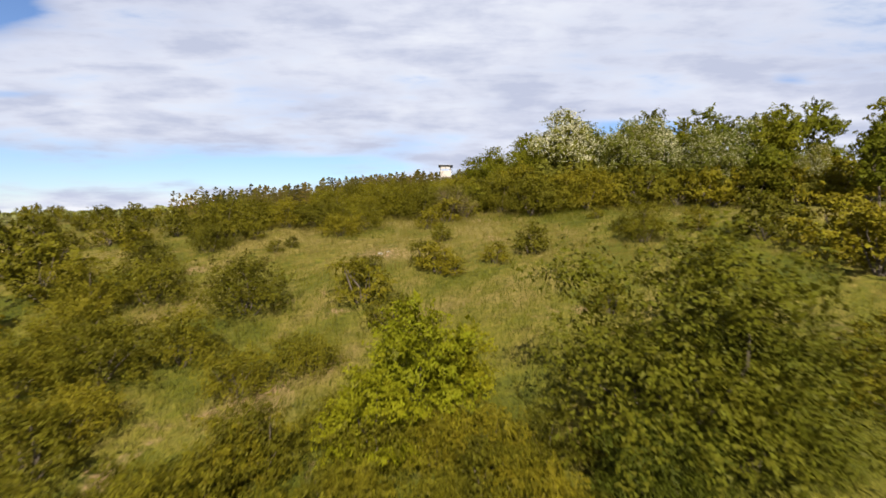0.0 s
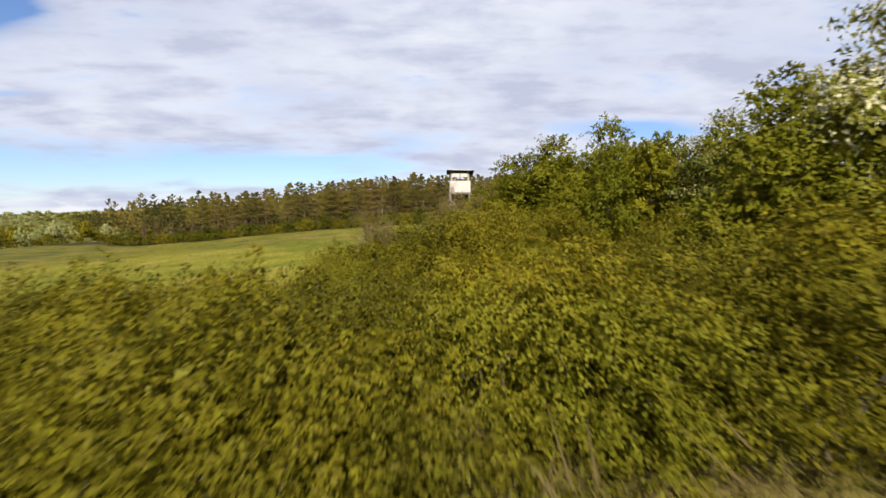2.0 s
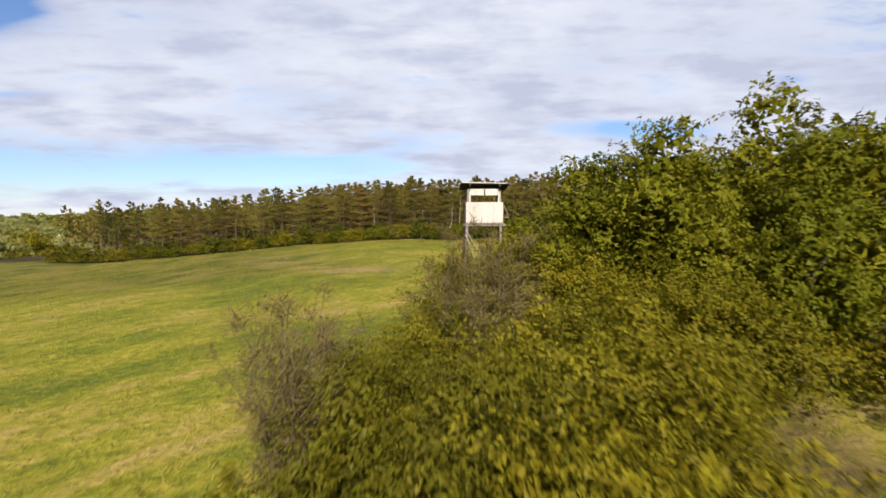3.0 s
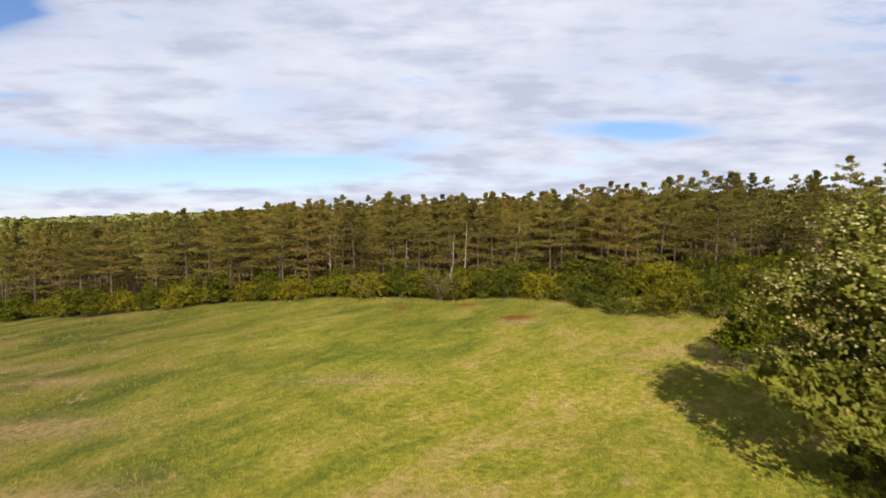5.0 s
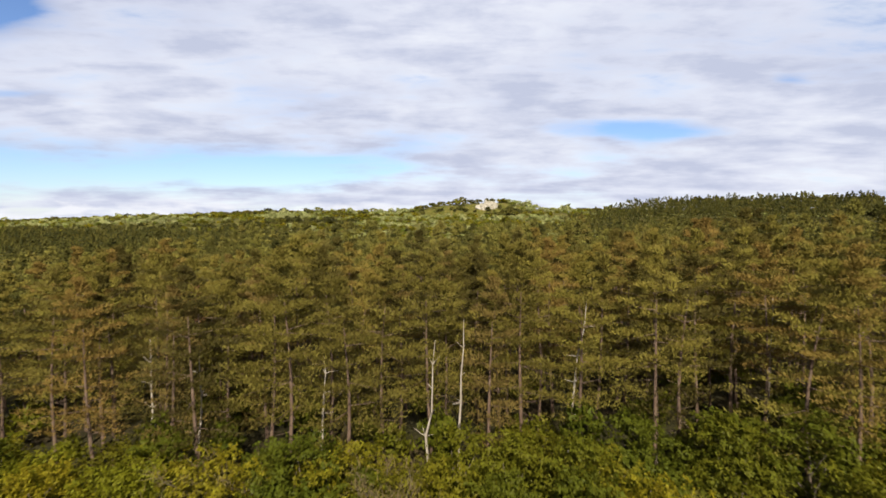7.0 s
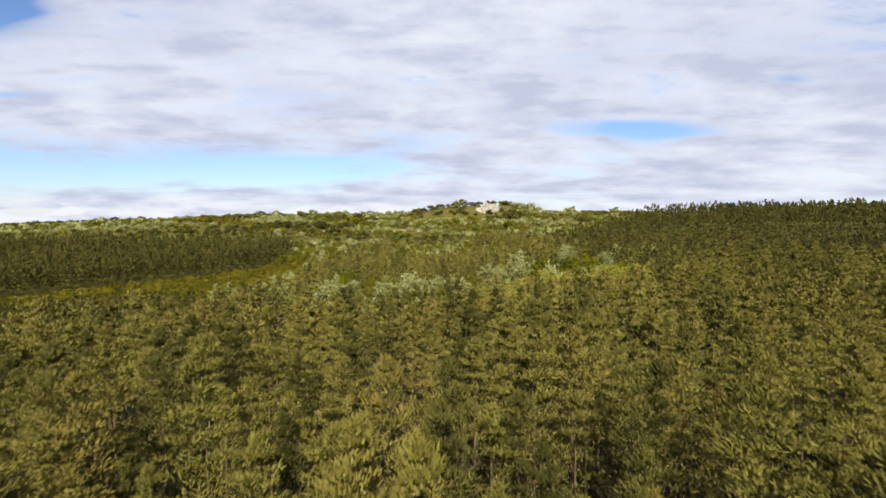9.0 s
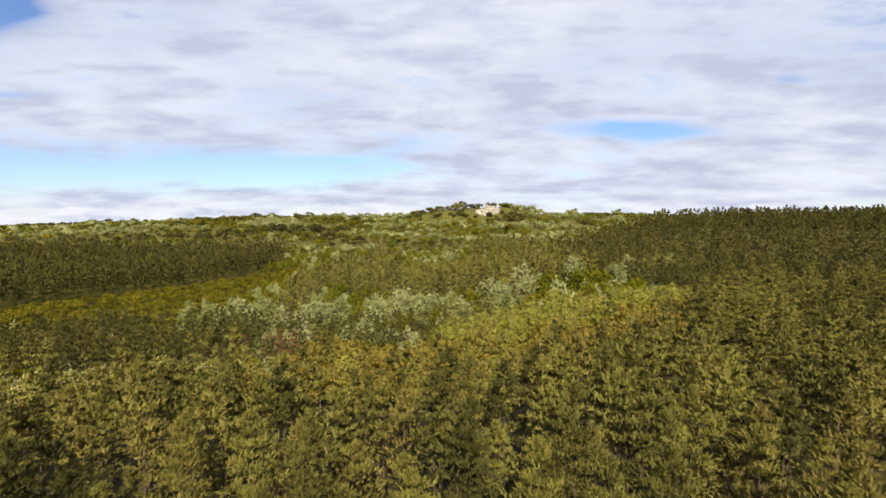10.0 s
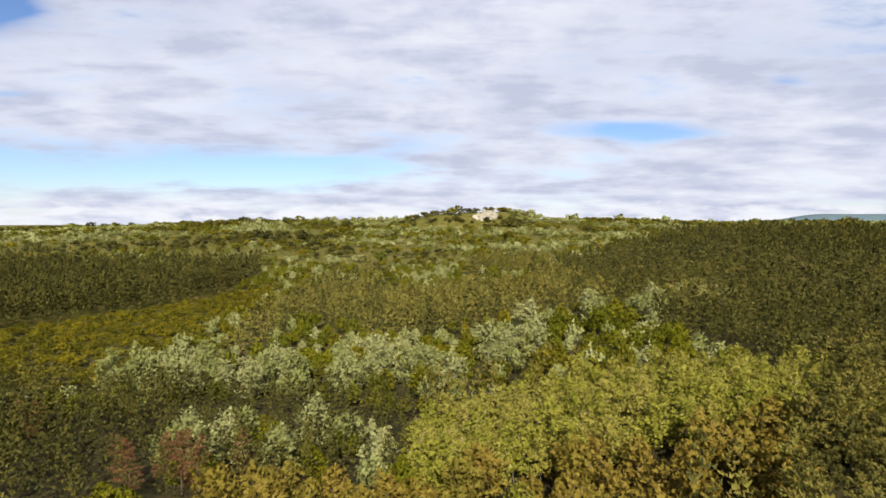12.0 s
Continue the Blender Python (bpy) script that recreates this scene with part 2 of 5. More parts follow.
    relief.inputs["Strength"].default_value, relief.inputs["Distance"].default_value = 0.9, 0.25
    n.link(n.math("ADD", c, n.math("MULTIPLY", d, 0.5)), relief.inputs["Height"])
    n.link(relief.outputs[0], skin.inputs["Normal"])
    n.link(skin.outputs[0], n.add("ShaderNodeOutputMaterial").inputs[0])
    return mat


M_GROUND = ground_material()
M_HAWTHORN = leaf_material("hawthorn_leaves", ((0.034, 0.032, 0.003), (0.066, 0.058, 0.004), (0.106, 0.084, 0.005)), 0.18, 0.5, 0.22)
M_OLIVE = leaf_material("yellow_olive_leaves", ((0.058, 0.060, 0.004), (0.086, 0.080, 0.006), (0.108, 0.090, 0.008)), 0.25)
M_BRIGHT = leaf_material("young_maple_leaves", ((0.098, 0.106, 0.005), (0.132, 0.126, 0.005), (0.154, 0.132, 0.007)), 0.4)
M_LEAF = leaf_material("broad_leaves", ((0.040, 0.045, 0.003), (0.063, 0.064, 0.004), (0.088, 0.079, 0.005)), 0.2)
M_GREEN = leaf_material("deep_green_leaves", ((0.026, 0.033, 0.003), (0.042, 0.044, 0.004), (0.058, 0.054, 0.004)), 0.2)
M_LOCUST = leaf_material("locust_leaves", ((0.057, 0.067, 0.009), (0.081, 0.083, 0.012), (0.104, 0.095, 0.014)), 0.30)
M_GOLD = leaf_material("yellow_green_leaves", ((0.108, 0.112, 0.013), (0.146, 0.138, 0.020), (0.172, 0.148, 0.032)), 0.30)
M_OCHRE = leaf_material("ochre_oak_leaves", ((0.106, 0.086, 0.013), (0.128, 0.092, 0.017), (0.100, 0.088, 0.015)), 0.3)
M_SILVER = leaf_material("silver_poplar_leaves", ((0.100, 0.109, 0.030), (0.146, 0.150, 0.056), (0.192, 0.186, 0.082)), 0.2, 0.6, 0.08)
M_BLOSSOM = leaf_material("cream_blossom", ((0.261, 0.241, 0.125), (0.324, 0.303, 0.199), (0.251, 0.225, 0.115)), 0.25, 0.7, 0.12)
M_CREAM = leaf_material("yellowed_cream_blossom", ((0.185, 0.152, 0.054), (0.232, 0.194, 0.084), (0.176, 0.142, 0.052)), 0.25, 0.7, 0.12)
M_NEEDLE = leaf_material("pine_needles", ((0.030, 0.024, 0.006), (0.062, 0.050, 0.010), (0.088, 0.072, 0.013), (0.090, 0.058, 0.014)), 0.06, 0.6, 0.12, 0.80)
M_NEEDLE_MID = leaf_material("olive_pine_needles", ((0.029, 0.028, 0.007), (0.060, 0.054, 0.012), (0.087, 0.078, 0.016), (0.084, 0.067, 0.016)), 0.06, 0.6, 0.10, 0.82)
M_NEEDLE_DARK = leaf_material("dark_pine_needles", ((0.021, 0.021, 0.006), (0.036, 0.034, 0.008), (0.054, 0.047, 0.010)), 0.10, 0.6, 0.10, 0.82)
M_RUST = leaf_material("rust_brown_needles", ((0.091, 0.046, 0.020), (0.109, 0.052, 0.023)), 0.1, 0.7)
M_TAWNY = leaf_material("tawny_needles", ((0.073, 0.052, 0.014), (0.087, 0.059, 0.017)), 0.15, 0.6)
M_GRASS = leaf_material("grass_blades", ((0.081, 0.091, 0.008), (0.120, 0.120, 0.014), (0.160, 0.142, 0.023)), 0.35, 0.6, 0.15)
M_SLOPE = leaf_material("slope_grass_blades", ((0.038, 0.044, 0.004), (0.064, 0.064, 0.006), (0.098, 0.084, 0.013)), 0.3, 0.6, 0.14)
M_SLOPE_DRY = leaf_material("dry_slope_grass_blades", ((0.072, 0.068, 0.010), (0.102, 0.085, 0.016), (0.102, 0.074, 0.023)), 0.3, 0.7, 0.12)
M_STRAW = leaf_material("dry_grass_blades", ((0.160, 0.134, 0.023), (0.207, 0.157, 0.035), (0.174, 0.114, 0.038)), 0.3, 0.7)
M_DOCK = leaf_material("rust_red_weeds", ((0.085, 0.036, 0.012), (0.120, 0.052, 0.016), (0.140, 0.074, 0.020)), 0.2, 0.7)
M_TWIG = leaf_material("bare_brown_twigs", ((0.056, 0.042, 0.017), (0.082, 0.061, 0.027)), 0.0, 0.9)
M_BARK = rough_material("dark_bark", ((0.030, 0.023, 0.016), (0.067, 0.052, 0.036), (0.103, 0.082, 0.061)), 9.0, stretch=(1, 1, 0.3))
M_PINE_BARK = rough_material("pine_bark", ((0.028, 0.016, 0.010), (0.058, 0.036, 0.023), (0.098, 0.070, 0.048)), 5.0, stretch=(1, 1, 0.25))
M_DEAD = rough_material("bleached_dead_wood", ((0.103, 0.082, 0.061), (0.164, 0.137, 0.106), (0.219, 0.192, 0.158)), 6.0, stretch=(1, 1, 0.2))
M_POPLAR_BARK = rough_material("white_poplar_bark", ((0.134, 0.122, 0.097), (0.231, 0.216, 0.182), (0.316, 0.298, 0.261)), 5.0, stretch=(1, 1, 0.5))
M_BOARD = rough_material("weathered_white_board", ((0.205, 0.180, 0.160), (0.270, 0.246, 0.222), (0.305, 0.285, 0.262)), 2.2, 0.75, 0.25, (1, 1, 0.35))
M_WOOD = rough_material("grey_weathered_timber", ((0.073, 0.058, 0.044), (0.122, 0.100, 0.079), (0.170, 0.149, 0.122)), 7.0, 0.85, 0.3, (1, 1, 0.15))
M_FELT = rough_material("black_roofing_felt", ((0.011, 0.011, 0.011), (0.021, 0.020, 0.020), (0.033, 0.032, 0.030)), 6.0, 0.85, 0.3)
M_DARK = rough_material("dark_stained_timber", ((0.018, 0.014, 0.011), (0.033, 0.027, 0.020), (0.052, 0.041, 0.030)), 7.0, 0.85, 0.3, (1, 1, 0.15))
M_LIME = rough_material("pale_limestone", ((0.109, 0.091, 0.061), (0.182, 0.161, 0.122), (0.243, 0.225, 0.182)), 1.3, 0.9, 0.6)
M_CLIFF = rough_material("pale_cliff_rock", ((0.060, 0.050, 0.035), (0.190, 0.170, 0.130), (0.290, 0.270, 0.225)), 0.22, 0.9, 0.8)
# blue-green tint painted in for the haze of distance over the hills
M_FAR_HAZE = rough_material("hazed_far_wooded_hills", ((0.034, 0.057, 0.072), (0.049, 0.076, 0.091), (0.061, 0.085, 0.091)), 0.012, 0.95, 0.2)


# ---------------------------------------------------------------- meshes from arrays
def mesh_of(name, verts, tris, mat, smooth_faces=False, values=None):
    me = bpy.data.meshes.new(name)
    verts, tris = np.asarray(verts, np.float32), np.asarray(tris, np.int32)
    me.vertices.add(len(verts))
    me.vertices.foreach_set("co", verts.ravel())
    me.loops.add(tris.size)
    me.loops.foreach_set("vertex_index", tris.ravel())
    me.polygons.add(len(tris))
    me.polygons.foreach_set("loop_start", np.arange(0, tris.size, 3, dtype=np.int32))
    me.polygons.foreach_set("loop_total", np.full(len(tris), 3, np.int32))
    if smooth_faces:
        me.polygons.foreach_set("use_smooth", np.ones(len(tris), bool))
    for key, array in (values or {}).items():
        me.attributes.new(key, "FLOAT", "POINT").data.foreach_set("value", np.asarray(array, np.float32))
    me.materials.append(mat)
    me.update(calc_edges=True)
    return me


def join(parts):
    """Several (verts, tris) as one."""
    vs, ts, base = [], [], 0
    for v, t in parts:
        vs.append(v)
        ts.append(t + base)
        base += len(v)
    return np.concatenate(vs), np.concatenate(ts)


def unit(v):
    return v / np.maximum(np.linalg.norm(v, axis=-1, keepdims=True), 1e-9)


def leaf_quads(rng, at, normal, size, slim=0.62):
    """A pointed, slightly folded leaf at each place."""
    k = len(at)
    normal = unit(normal)
    side = unit(np.cross(normal, rng.normal(size=(k, 3))))
    along = np.cross(normal, side)
    s = size * rng.uniform(0.65, 1.35, (k, 1))
    a = at - along * s * 0.5
    b = at + side * s * slim * 0.5 + normal * s * 0.10
    c = at + along * s * 0.5
    d = at - side * s * slim * 0.5 + normal * s * 0.10
    v = np.stack([a, b, c, d], 1).reshape(-1, 3)
    i = np.arange(k)[:, None] * 4
    t = np.concatenate([i + (0, 1, 2), i + (0, 2, 3)], 0)
    return v, t


def clumps(rng, at, way, leaves, radius, size, slim=0.62, flat=0.12, up=0.5, loose=0.25, small=False):
    """Leaves along feathery, drooping shoots, one from each place; the gaps between show the shade within."""
    per = max(3, int(leaves / len(at)))
    shape = (len(at), per, 1)
    axis = unit(way * 0.8 + np.array([0, 0, up]) + rng.normal(size=at.shape) * 0.45)
    face = way + np.array([0, 0, 0.75]) + rng.normal(size=at.shape) * 0.25
    face = unit(face - axis * (face * axis).sum(1, keepdims=True))
    side = np.cross(axis, face)
    long = radius * rng.uniform(0.7, 1.4, (len(at), 1, 1))
    u = rng.random(shape) ** 0.8
    v = rng.uniform(-1, 1, shape) * (1.05 - u) ** 0.7
    p = at[:, None] + axis[:, None] * long * (2.0 * u - 0.7) + side[:, None] * v * long * 0.75
    p = p + face[:, None] * rng.normal(size=shape) * radius * flat - np.array([0, 0, 0.45]) * long * (u * u + 0.4 * v * v)
    n = face[:, None] * 0.6 + way[:, None] * 0.5 + rng.normal(size=p.shape) * loose + side[:, None] * v * 0.45
    p, n = p.reshape(-1, 3), n.reshape(-1, 3)
    p[:, 2] = np.maximum(p[:, 2], 0.02)
    if small:
        n = unit(n)
        return spikes(rng, p, np.cross(n, rng.normal(size=n.shape)), size * 1.25, size * 0.85, n)
    return leaf_quads(rng, p, n, size, slim)


def spikes(rng, at, way, length, width, face=None):
    """A slender triangle from each place along its way."""
    k = len(at)
    way = unit(way)
    side = unit(np.cross(way, rng.normal(size=(k, 3)) if face is None else face + rng.normal(size=(k, 3)) * 0.35))
    l = length * rng.uniform(0.7, 1.3, (k, 1))
    v = np.stack([at - side * width / 2, at + side * width / 2, at + way * l], 1).reshape(-1, 3)
    return v, np.arange(3 * k).reshape(-1, 3)


def tube(points, radii, sides=6):
    """A tapered round limb along points."""
    p = np.asarray(points, float)
    r = np.asarray(radii, float)
    k = len(p)
    way = unit(np.gradient(p, axis=0))
    ref = np.where(np.abs(way[:, 2:3]) > 0.9, np.array([[1.0, 0, 0]]), np.array([[0, 0, 1.0]]))
    a = unit(np.cross(way, ref))
    b = np.cross(way, a)
    ang = np.arange(sides) * 2 * np.pi / sides
    ring = a[:, None] * np.cos(ang)[None, :, None] + b[:, None] * np.sin(ang)[None, :, None]
    v = (p[:, None] + ring * r[:, None, None]).reshape(-1, 3)
    t = []
    for i in range(k - 1):
        for j in range(sides):
            q, w = i * sides + j, i * sides + (j + 1) % sides
            t += [(q, w, w + sides), (q, w + sides, q + sides)]
    return v, np.array(t)


def bent(rng, a, b, k=4, sway=0.1):
    a, b = np.asarray(a, float), np.asarray(b, float)
    s = np.linspace(0, 1, k)[:, None]
    d = np.linalg.norm(b - a)
    wob = np.cumsum(rng.normal(size=(k, 3)), 0) * sway * d / k
    return a + (b - a) * s + (wob - wob[0]) * (s > 0)


def lobe_points(rng, lobes, count, inner=0.25):
    """Places on the outsides of several overlapping lumps, few of them inside; and their outward ways."""
    c, r = lobes[:, :3], lobes[:, 3]
    got, ways, have = [], [], 0
    while have < count:
        k = rng.choice(len(c), count * 2, p=r ** 2 / (r ** 2).sum())
        w = unit(rng.normal(size=(count * 2, 3)))
        w[:, 2] = np.where(w[:, 2] < -0.35, -w[:, 2], w[:, 2])
        rr = r[k] * (1 - inner * rng.random(count * 2) ** 2 + 0.10 * rng.normal(size=count * 2))
        p = c[k] + w * rr[:, None] * (1, 1, 0.85)
        deep = np.min(np.linalg.norm((p[:, None] - c[None]) / (1, 1, 0.85), axis=2) / r[None] + 10 * (np.arange(len(c))[None] == k[:, None]), 1)
        keep = (deep > 0.72) | (rng.random(count * 2) < 0.10)
        keep &= p[:, 2] > 0.03
        got.append(p[keep])
        ways.append(w[keep])
        have += keep.sum()
    return np.concatenate(got)[:count], np.concatenate(ways)[:count]


def crown_lobes(rng, high, wide, low, count, flat=0.6):
    """Lumps that fill a dome between low and high."""
    out = []
    mid, half = (high + low) / 2, (high - low) / 2
    for i in range(count):
        a = i * 2.4 + rng.uniform(-0.5, 0.5)
        q = math.sqrt((i + 0.5) / count) * 0.72
        z = mid + half * rng.uniform(-0.75, 0.62) * (1 - 0.55 * q)
        r = wide * rng.uniform(0.38, 0.55)
        out.append((wide * q * 0.92 * math.cos(a), wide * q * 0.92 * math.sin(a), max(z, r * 0.4), r * flat ** 0.2))
    out.append((rng.uniform(-.2, .2) * wide, rng.uniform(-.2, .2) * wide, high - wide * 0.42, wide * 0.42))
    return np.array(out)


def inner_leaves(rng, lobes, share, size, thick=1.0):
    """The close leafage within a crown: larger hanging sprays a little inside the outer leaves."""
    out = []
    for x, y, z, r in lobes:
        k = max(6, int(thick * 14 * (r * share / size) ** 2))
        w = unit(rng.normal(size=(k, 3)) + (0, 0, 0.25))
        p = w * (r * share * rng.uniform(0.72, 1.05, (k, 1))) * (1, 1, 0.85) + (x, y, z)
        p[:, 2] = np.maximum(p[:, 2], 0.04)
        n = unit(w * (1, 1, 0.5) - (0, 0, 0.45) + rng.normal(size=w.shape) * 0.25)
        way = np.cross(n, rng.normal(size=w.shape))
        out.append(spikes(rng, p - unit(way) * size * 0.5, way, size * 1.3, size * 0.95, n))
    return join(out)


def spray(rng, p, w, share, reach):
    """Pushes a share of the places outward, in little shoots, so that the outline is uneven."""
    k = len(p)
    shoot = (rng.random(k) < share)[:, None]
    lift = w * 0.6 + np.array([0, 0, 0.7]) + rng.normal(size=(k, 3)) * 0.3
    return p + shoot * lift * reach * rng.random((k, 1)) ** 2


# ---------------------------------------------------------------- plants
def part(name, me, parent, label=""):
    ob = new(name, me)
    ob.parent = parent
    return tagged(ob, label)


def shrub_model(seed, high, wide, leaves, size, mat, name="hawthorn_bush", blossom=0, stems=7, lobes=9, low=0.12, small=False):
    """The meshes of a many-stemmed bush, high and wide (radius) in metres."""
    rng = np.random.default_rng(seed)
    lob = crown_lobes(rng, high, wide, high * low, lobes)
    skirt = [(math.cos(k * 0.9 + seed) * wide * 0.66, math.sin(k * 0.9 + seed) * wide * 0.66, high * rng.uniform(0.16, 0.34), wide * rng.uniform(0.32, 0.44)) for k in range(7)]
    lob = np.concatenate([lob * (1.07, 1.07, 1.02, 0.84), np.array(skirt)])
    p, w = lobe_points(rng, lob, leaves // (28 if small else 14), 0.40)
    p = spray(rng, p, w, 0.22, wide * 0.20)
    out = {"foliage": mesh_of(name + "_foliage", *join([clumps(rng, p, w, leaves, wide * 0.19, size, flat=0.08, up=0.22, small=small), inner_leaves(rng, lob, 0.62, max(0.085, size * 1.3), 0.30)]), mat)}
    wood = []
    for i in range(stems):
        l = lob[i % lobes]
        wood.append(tube(bent(rng, (rng.uniform(-.12, .12), rng.uniform(-.12, .12), -0.15), l[:3] - (0, 0, l[3] * 0.2), 5, 0.25),
                         np.linspace(0.045, 0.012, 5), 5))
    out["branchwork"] = mesh_of(name + "_stems", *join(wood), M_BARK, True)
    if blossom:
        q, w = lobe_points(rng, lob, blossom, 0.05)
        out["blossom"] = mesh_of(name + "_blossom", *leaf_quads(rng, q + w * 0.05, w + rng.normal(size=q.shape) * 0.5, size * 0.9, 0.9), M_BLOSSOM)
    return out


def tree_model(seed, high, wide, low, leaves, size, mat, bark, name, blossom=0, lobes=12, girth=0.14, bloom=0.2, small=False, feather=0.14):
    """The meshes of a broadleaved tree: trunk with limbs, crown, and blossom where it flowers."""
    rng = np.random.default_rng(seed)
    lob = crown_lobes(rng, high, wide, low, lobes)
    lob = np.concatenate([lob, [(0, 0, low + (high - low) * 0.66, wide * 0.52), (0, 0, low + (high - low) * 0.45, wide * 0.55)]])
    if low < 1.2:
        skirt = [(math.cos(k * 1.05 + seed) * wide * 0.6, math.sin(k * 1.05 + seed) * wide * 0.6, high * rng.uniform(0.18, 0.42), wide * rng.uniform(0.36, 0.48)) for k in range(6)]
        lob = np.concatenate([lob, np.array(skirt)])
    p, w = lobe_points(rng, lob, max(40, leaves // (20 if small else 11)), 0.35)
    p = spray(rng, p, w, 0.2, wide * 0.6 * feather)
    out = {"crown": mesh_of(name + "_crown", *join([clumps(rng, p, w, leaves, wide * feather, size, up=0.35, loose=0.25 if feather > 0.12 else 0.14, small=small), inner_leaves(rng, lob, 0.74, max(0.24, size * 1.8), 0.48)]), mat)}
    fork = np.array([rng.uniform(-.2, .2), rng.uniform(-.2, .2), low + (high - low) * 0.30])
    wood = [tube(bent(rng, (0, 0, -0.3), fork, 5, 0.10), np.linspace(girth, girth * 0.6, 5), 7)]
    for l in lob[:8]:
        wood.append(tube(bent(rng, fork * (1, 1, rng.uniform(0.7, 1.0)), l[:3] + (0, 0, l[3] * 0.4), 4, 0.2),
                         np.linspace(girth * 0.5, girth * 0.12, 4), 5))
    out["trunk"] = mesh_of(name + "_trunk", *join(wood), bark, True)
    if blossom:
        q, w = lobe_points(rng, lob, blossom * 2, 0.06)
        upper = q[:, 2] > high * 0.45
        q, w = q[upper][:blossom], w[upper][:blossom]
        q = q + w * 0.06 - np.array([0, 0, 0.05])
        out["blossom"] = mesh_of(name + "_blossom", *leaf_quads(rng, q, w + rng.normal(size=q.shape) * 0.6, bloom, 0.7), M_CREAM if name.startswith("cream") else M_BLOSSOM)
    return out


def pine_arrays(rng, high, wide, low, gap, arms, pads, per, size, slim, pad):
    """A pine's needles, in flattened pads along whorled boughs that shorten and lift towards a blunt tip, and the boughs."""
    whorls = max(4, int((high - low) / gap))
    spots, ways, sizes, wood = [], [], [], []
    for i in range(whorls + 1):
        s = i / whorls
        z = low + (high - low) * 0.97 * (1 - (1 - s) ** 1.15)
        girdle = wide * (1 - s ** 1.25) ** 0.9 * (0.72 + 0.28 * min(1.0, s / 0.2)) + 0.06
        k = arms if s < 0.75 else max(3, arms - 1)
        first = rng.uniform(0, 6.28)
        for j in range(k):
            if rng.random() < 0.13 and s < 0.9:
                continue
            a = first + j * 6.283 / k + rng.uniform(-.35, .35)
            long = girdle * rng.uniform(0.50, 1.30)
            d = np.array([math.cos(a), math.sin(a), 0.0])
            side = np.array([-d[1], d[0], 0.0])
            lift = -0.12 + 0.85 * s ** 1.6 + rng.uniform(-.08, .12)
            base = np.array([0, 0, z + rng.uniform(-.25, .25) * gap])
            for q in range(max(2 if pads > 1.2 else 1, int(round(pads * (0.35 + 0.65 * long / wide))))):
                f = 1.0 if q == 0 else rng.uniform(0.25, 0.95)
                off = 0 if q == 0 else rng.uniform(-.40, .40)
                spots.append(base + d * long * f + side * long * off + np.array([0, 0, long * f * (lift + 0.12 * f)]))
                ways.append(d * (1 - 0.6 * s) + side * off + np.array([0, 0, 0.15 + 0.7 * s]))
                sizes.append(pad * (1.20 - 0.72 * s) * rng.uniform(0.75, 1.25))
            if s < 0.62 and j % 2 == 0:
                wood.append(tube([base, base + d * long * 0.5 + (0, 0, long * 0.5 * lift), base + d * long * 0.95 + (0, 0, long * lift)], (0.030, 0.018, 0.006), 3))
    spots.append(np.array([0, 0, high - 0.1]))
    ways.append(np.array([0, 0, 1.0]))
    sizes.append(pad * 0.42)
    at, way, r = np.repeat(np.array(spots), per, 0), unit(np.repeat(np.array(ways), per, 0)), np.repeat(np.array(sizes), per)[:, None]
    w = unit(rng.normal(size=at.shape) + (0, 0, 0.35))
    w[:, 2] = np.where(w[:, 2] < -0.3, -w[:, 2], w[:, 2])
    stretch = way * (w * way).sum(1, keepdims=True) * 0.45
    p = at + (w * (1, 1, 0.36) + stretch) * r * rng.uniform(0.55, 1.0, (len(at), 1))
    go = unit(w * 0.60 + way * 0.55 + np.array([0, 0, 0.25]) + rng.normal(size=at.shape) * 0.40)
    face = w * (0.65, 0.65, 1.0) + np.array([0, 0, 0.35])
    leaf = spikes(rng, p - go * size * 0.4, go, size, slim, face)
    return leaf, wood


def pine_model(seed, high, wide, low, mat=None, bark=None):
    """The meshes of a plantation pine with a bare, slightly crooked stem."""
    rng = np.random.default_rng(seed)
    leaf, wood = pine_arrays(rng, high, wide, low, 0.98, 5, 3.2, 76, 0.19, 0.052, 0.62)
    trunk = [tube(np.array([(0, 0, -0.3 + k * (high * 0.78 + 0.3) / 5) for k in range(6)]), (0.11, 0.10, 0.085, 0.07, 0.045, 0.02), 6)]
    for i in range(7):
        a, z = rng.uniform(0, 6.28), rng.uniform(0.35, 1.0) * low
        l = rng.uniform(0.3, 0.9)
        trunk.append(tube([(0, 0, z), (math.cos(a) * l, math.sin(a) * l, z + rng.uniform(-.15, .15))], (0.022, 0.006), 4))
    trunk = join(trunk + wood)
    # the stem sways and leans a little, and the crown with it
    sway, tilt = rng.normal(size=2) * 0.16, rng.normal(size=2) * 0.030
    for v in (leaf[0], trunk[0]):
        z = v[:, 2:3]
        v[:, :2] += np.sin(z * 4.2 / high) * sway + np.maximum(z, 0) * tilt
    return {"crown": mesh_of("pine_crown", *leaf, mat or M_NEEDLE), "trunk": mesh_of("pine_trunk", *trunk, bark or M_PINE_BARK, True)}


def plant(model, name, x, y, scale=1.0, turn=0.0, label="", category="", group="", sink=0.05):
    """One plant standing on the ground: an empty at its foot with its parts."""
    ob = new(name)
    ob.empty_display_size = 0.2
    ob.matrix_world = pose(x, y, ground_at(x, y) - sink, 0, 0, turn) @ Matrix.Scale(scale, 4)
    for key, me in model.items():
        part(key, me, ob)
    return tagged(ob, label, category, group)


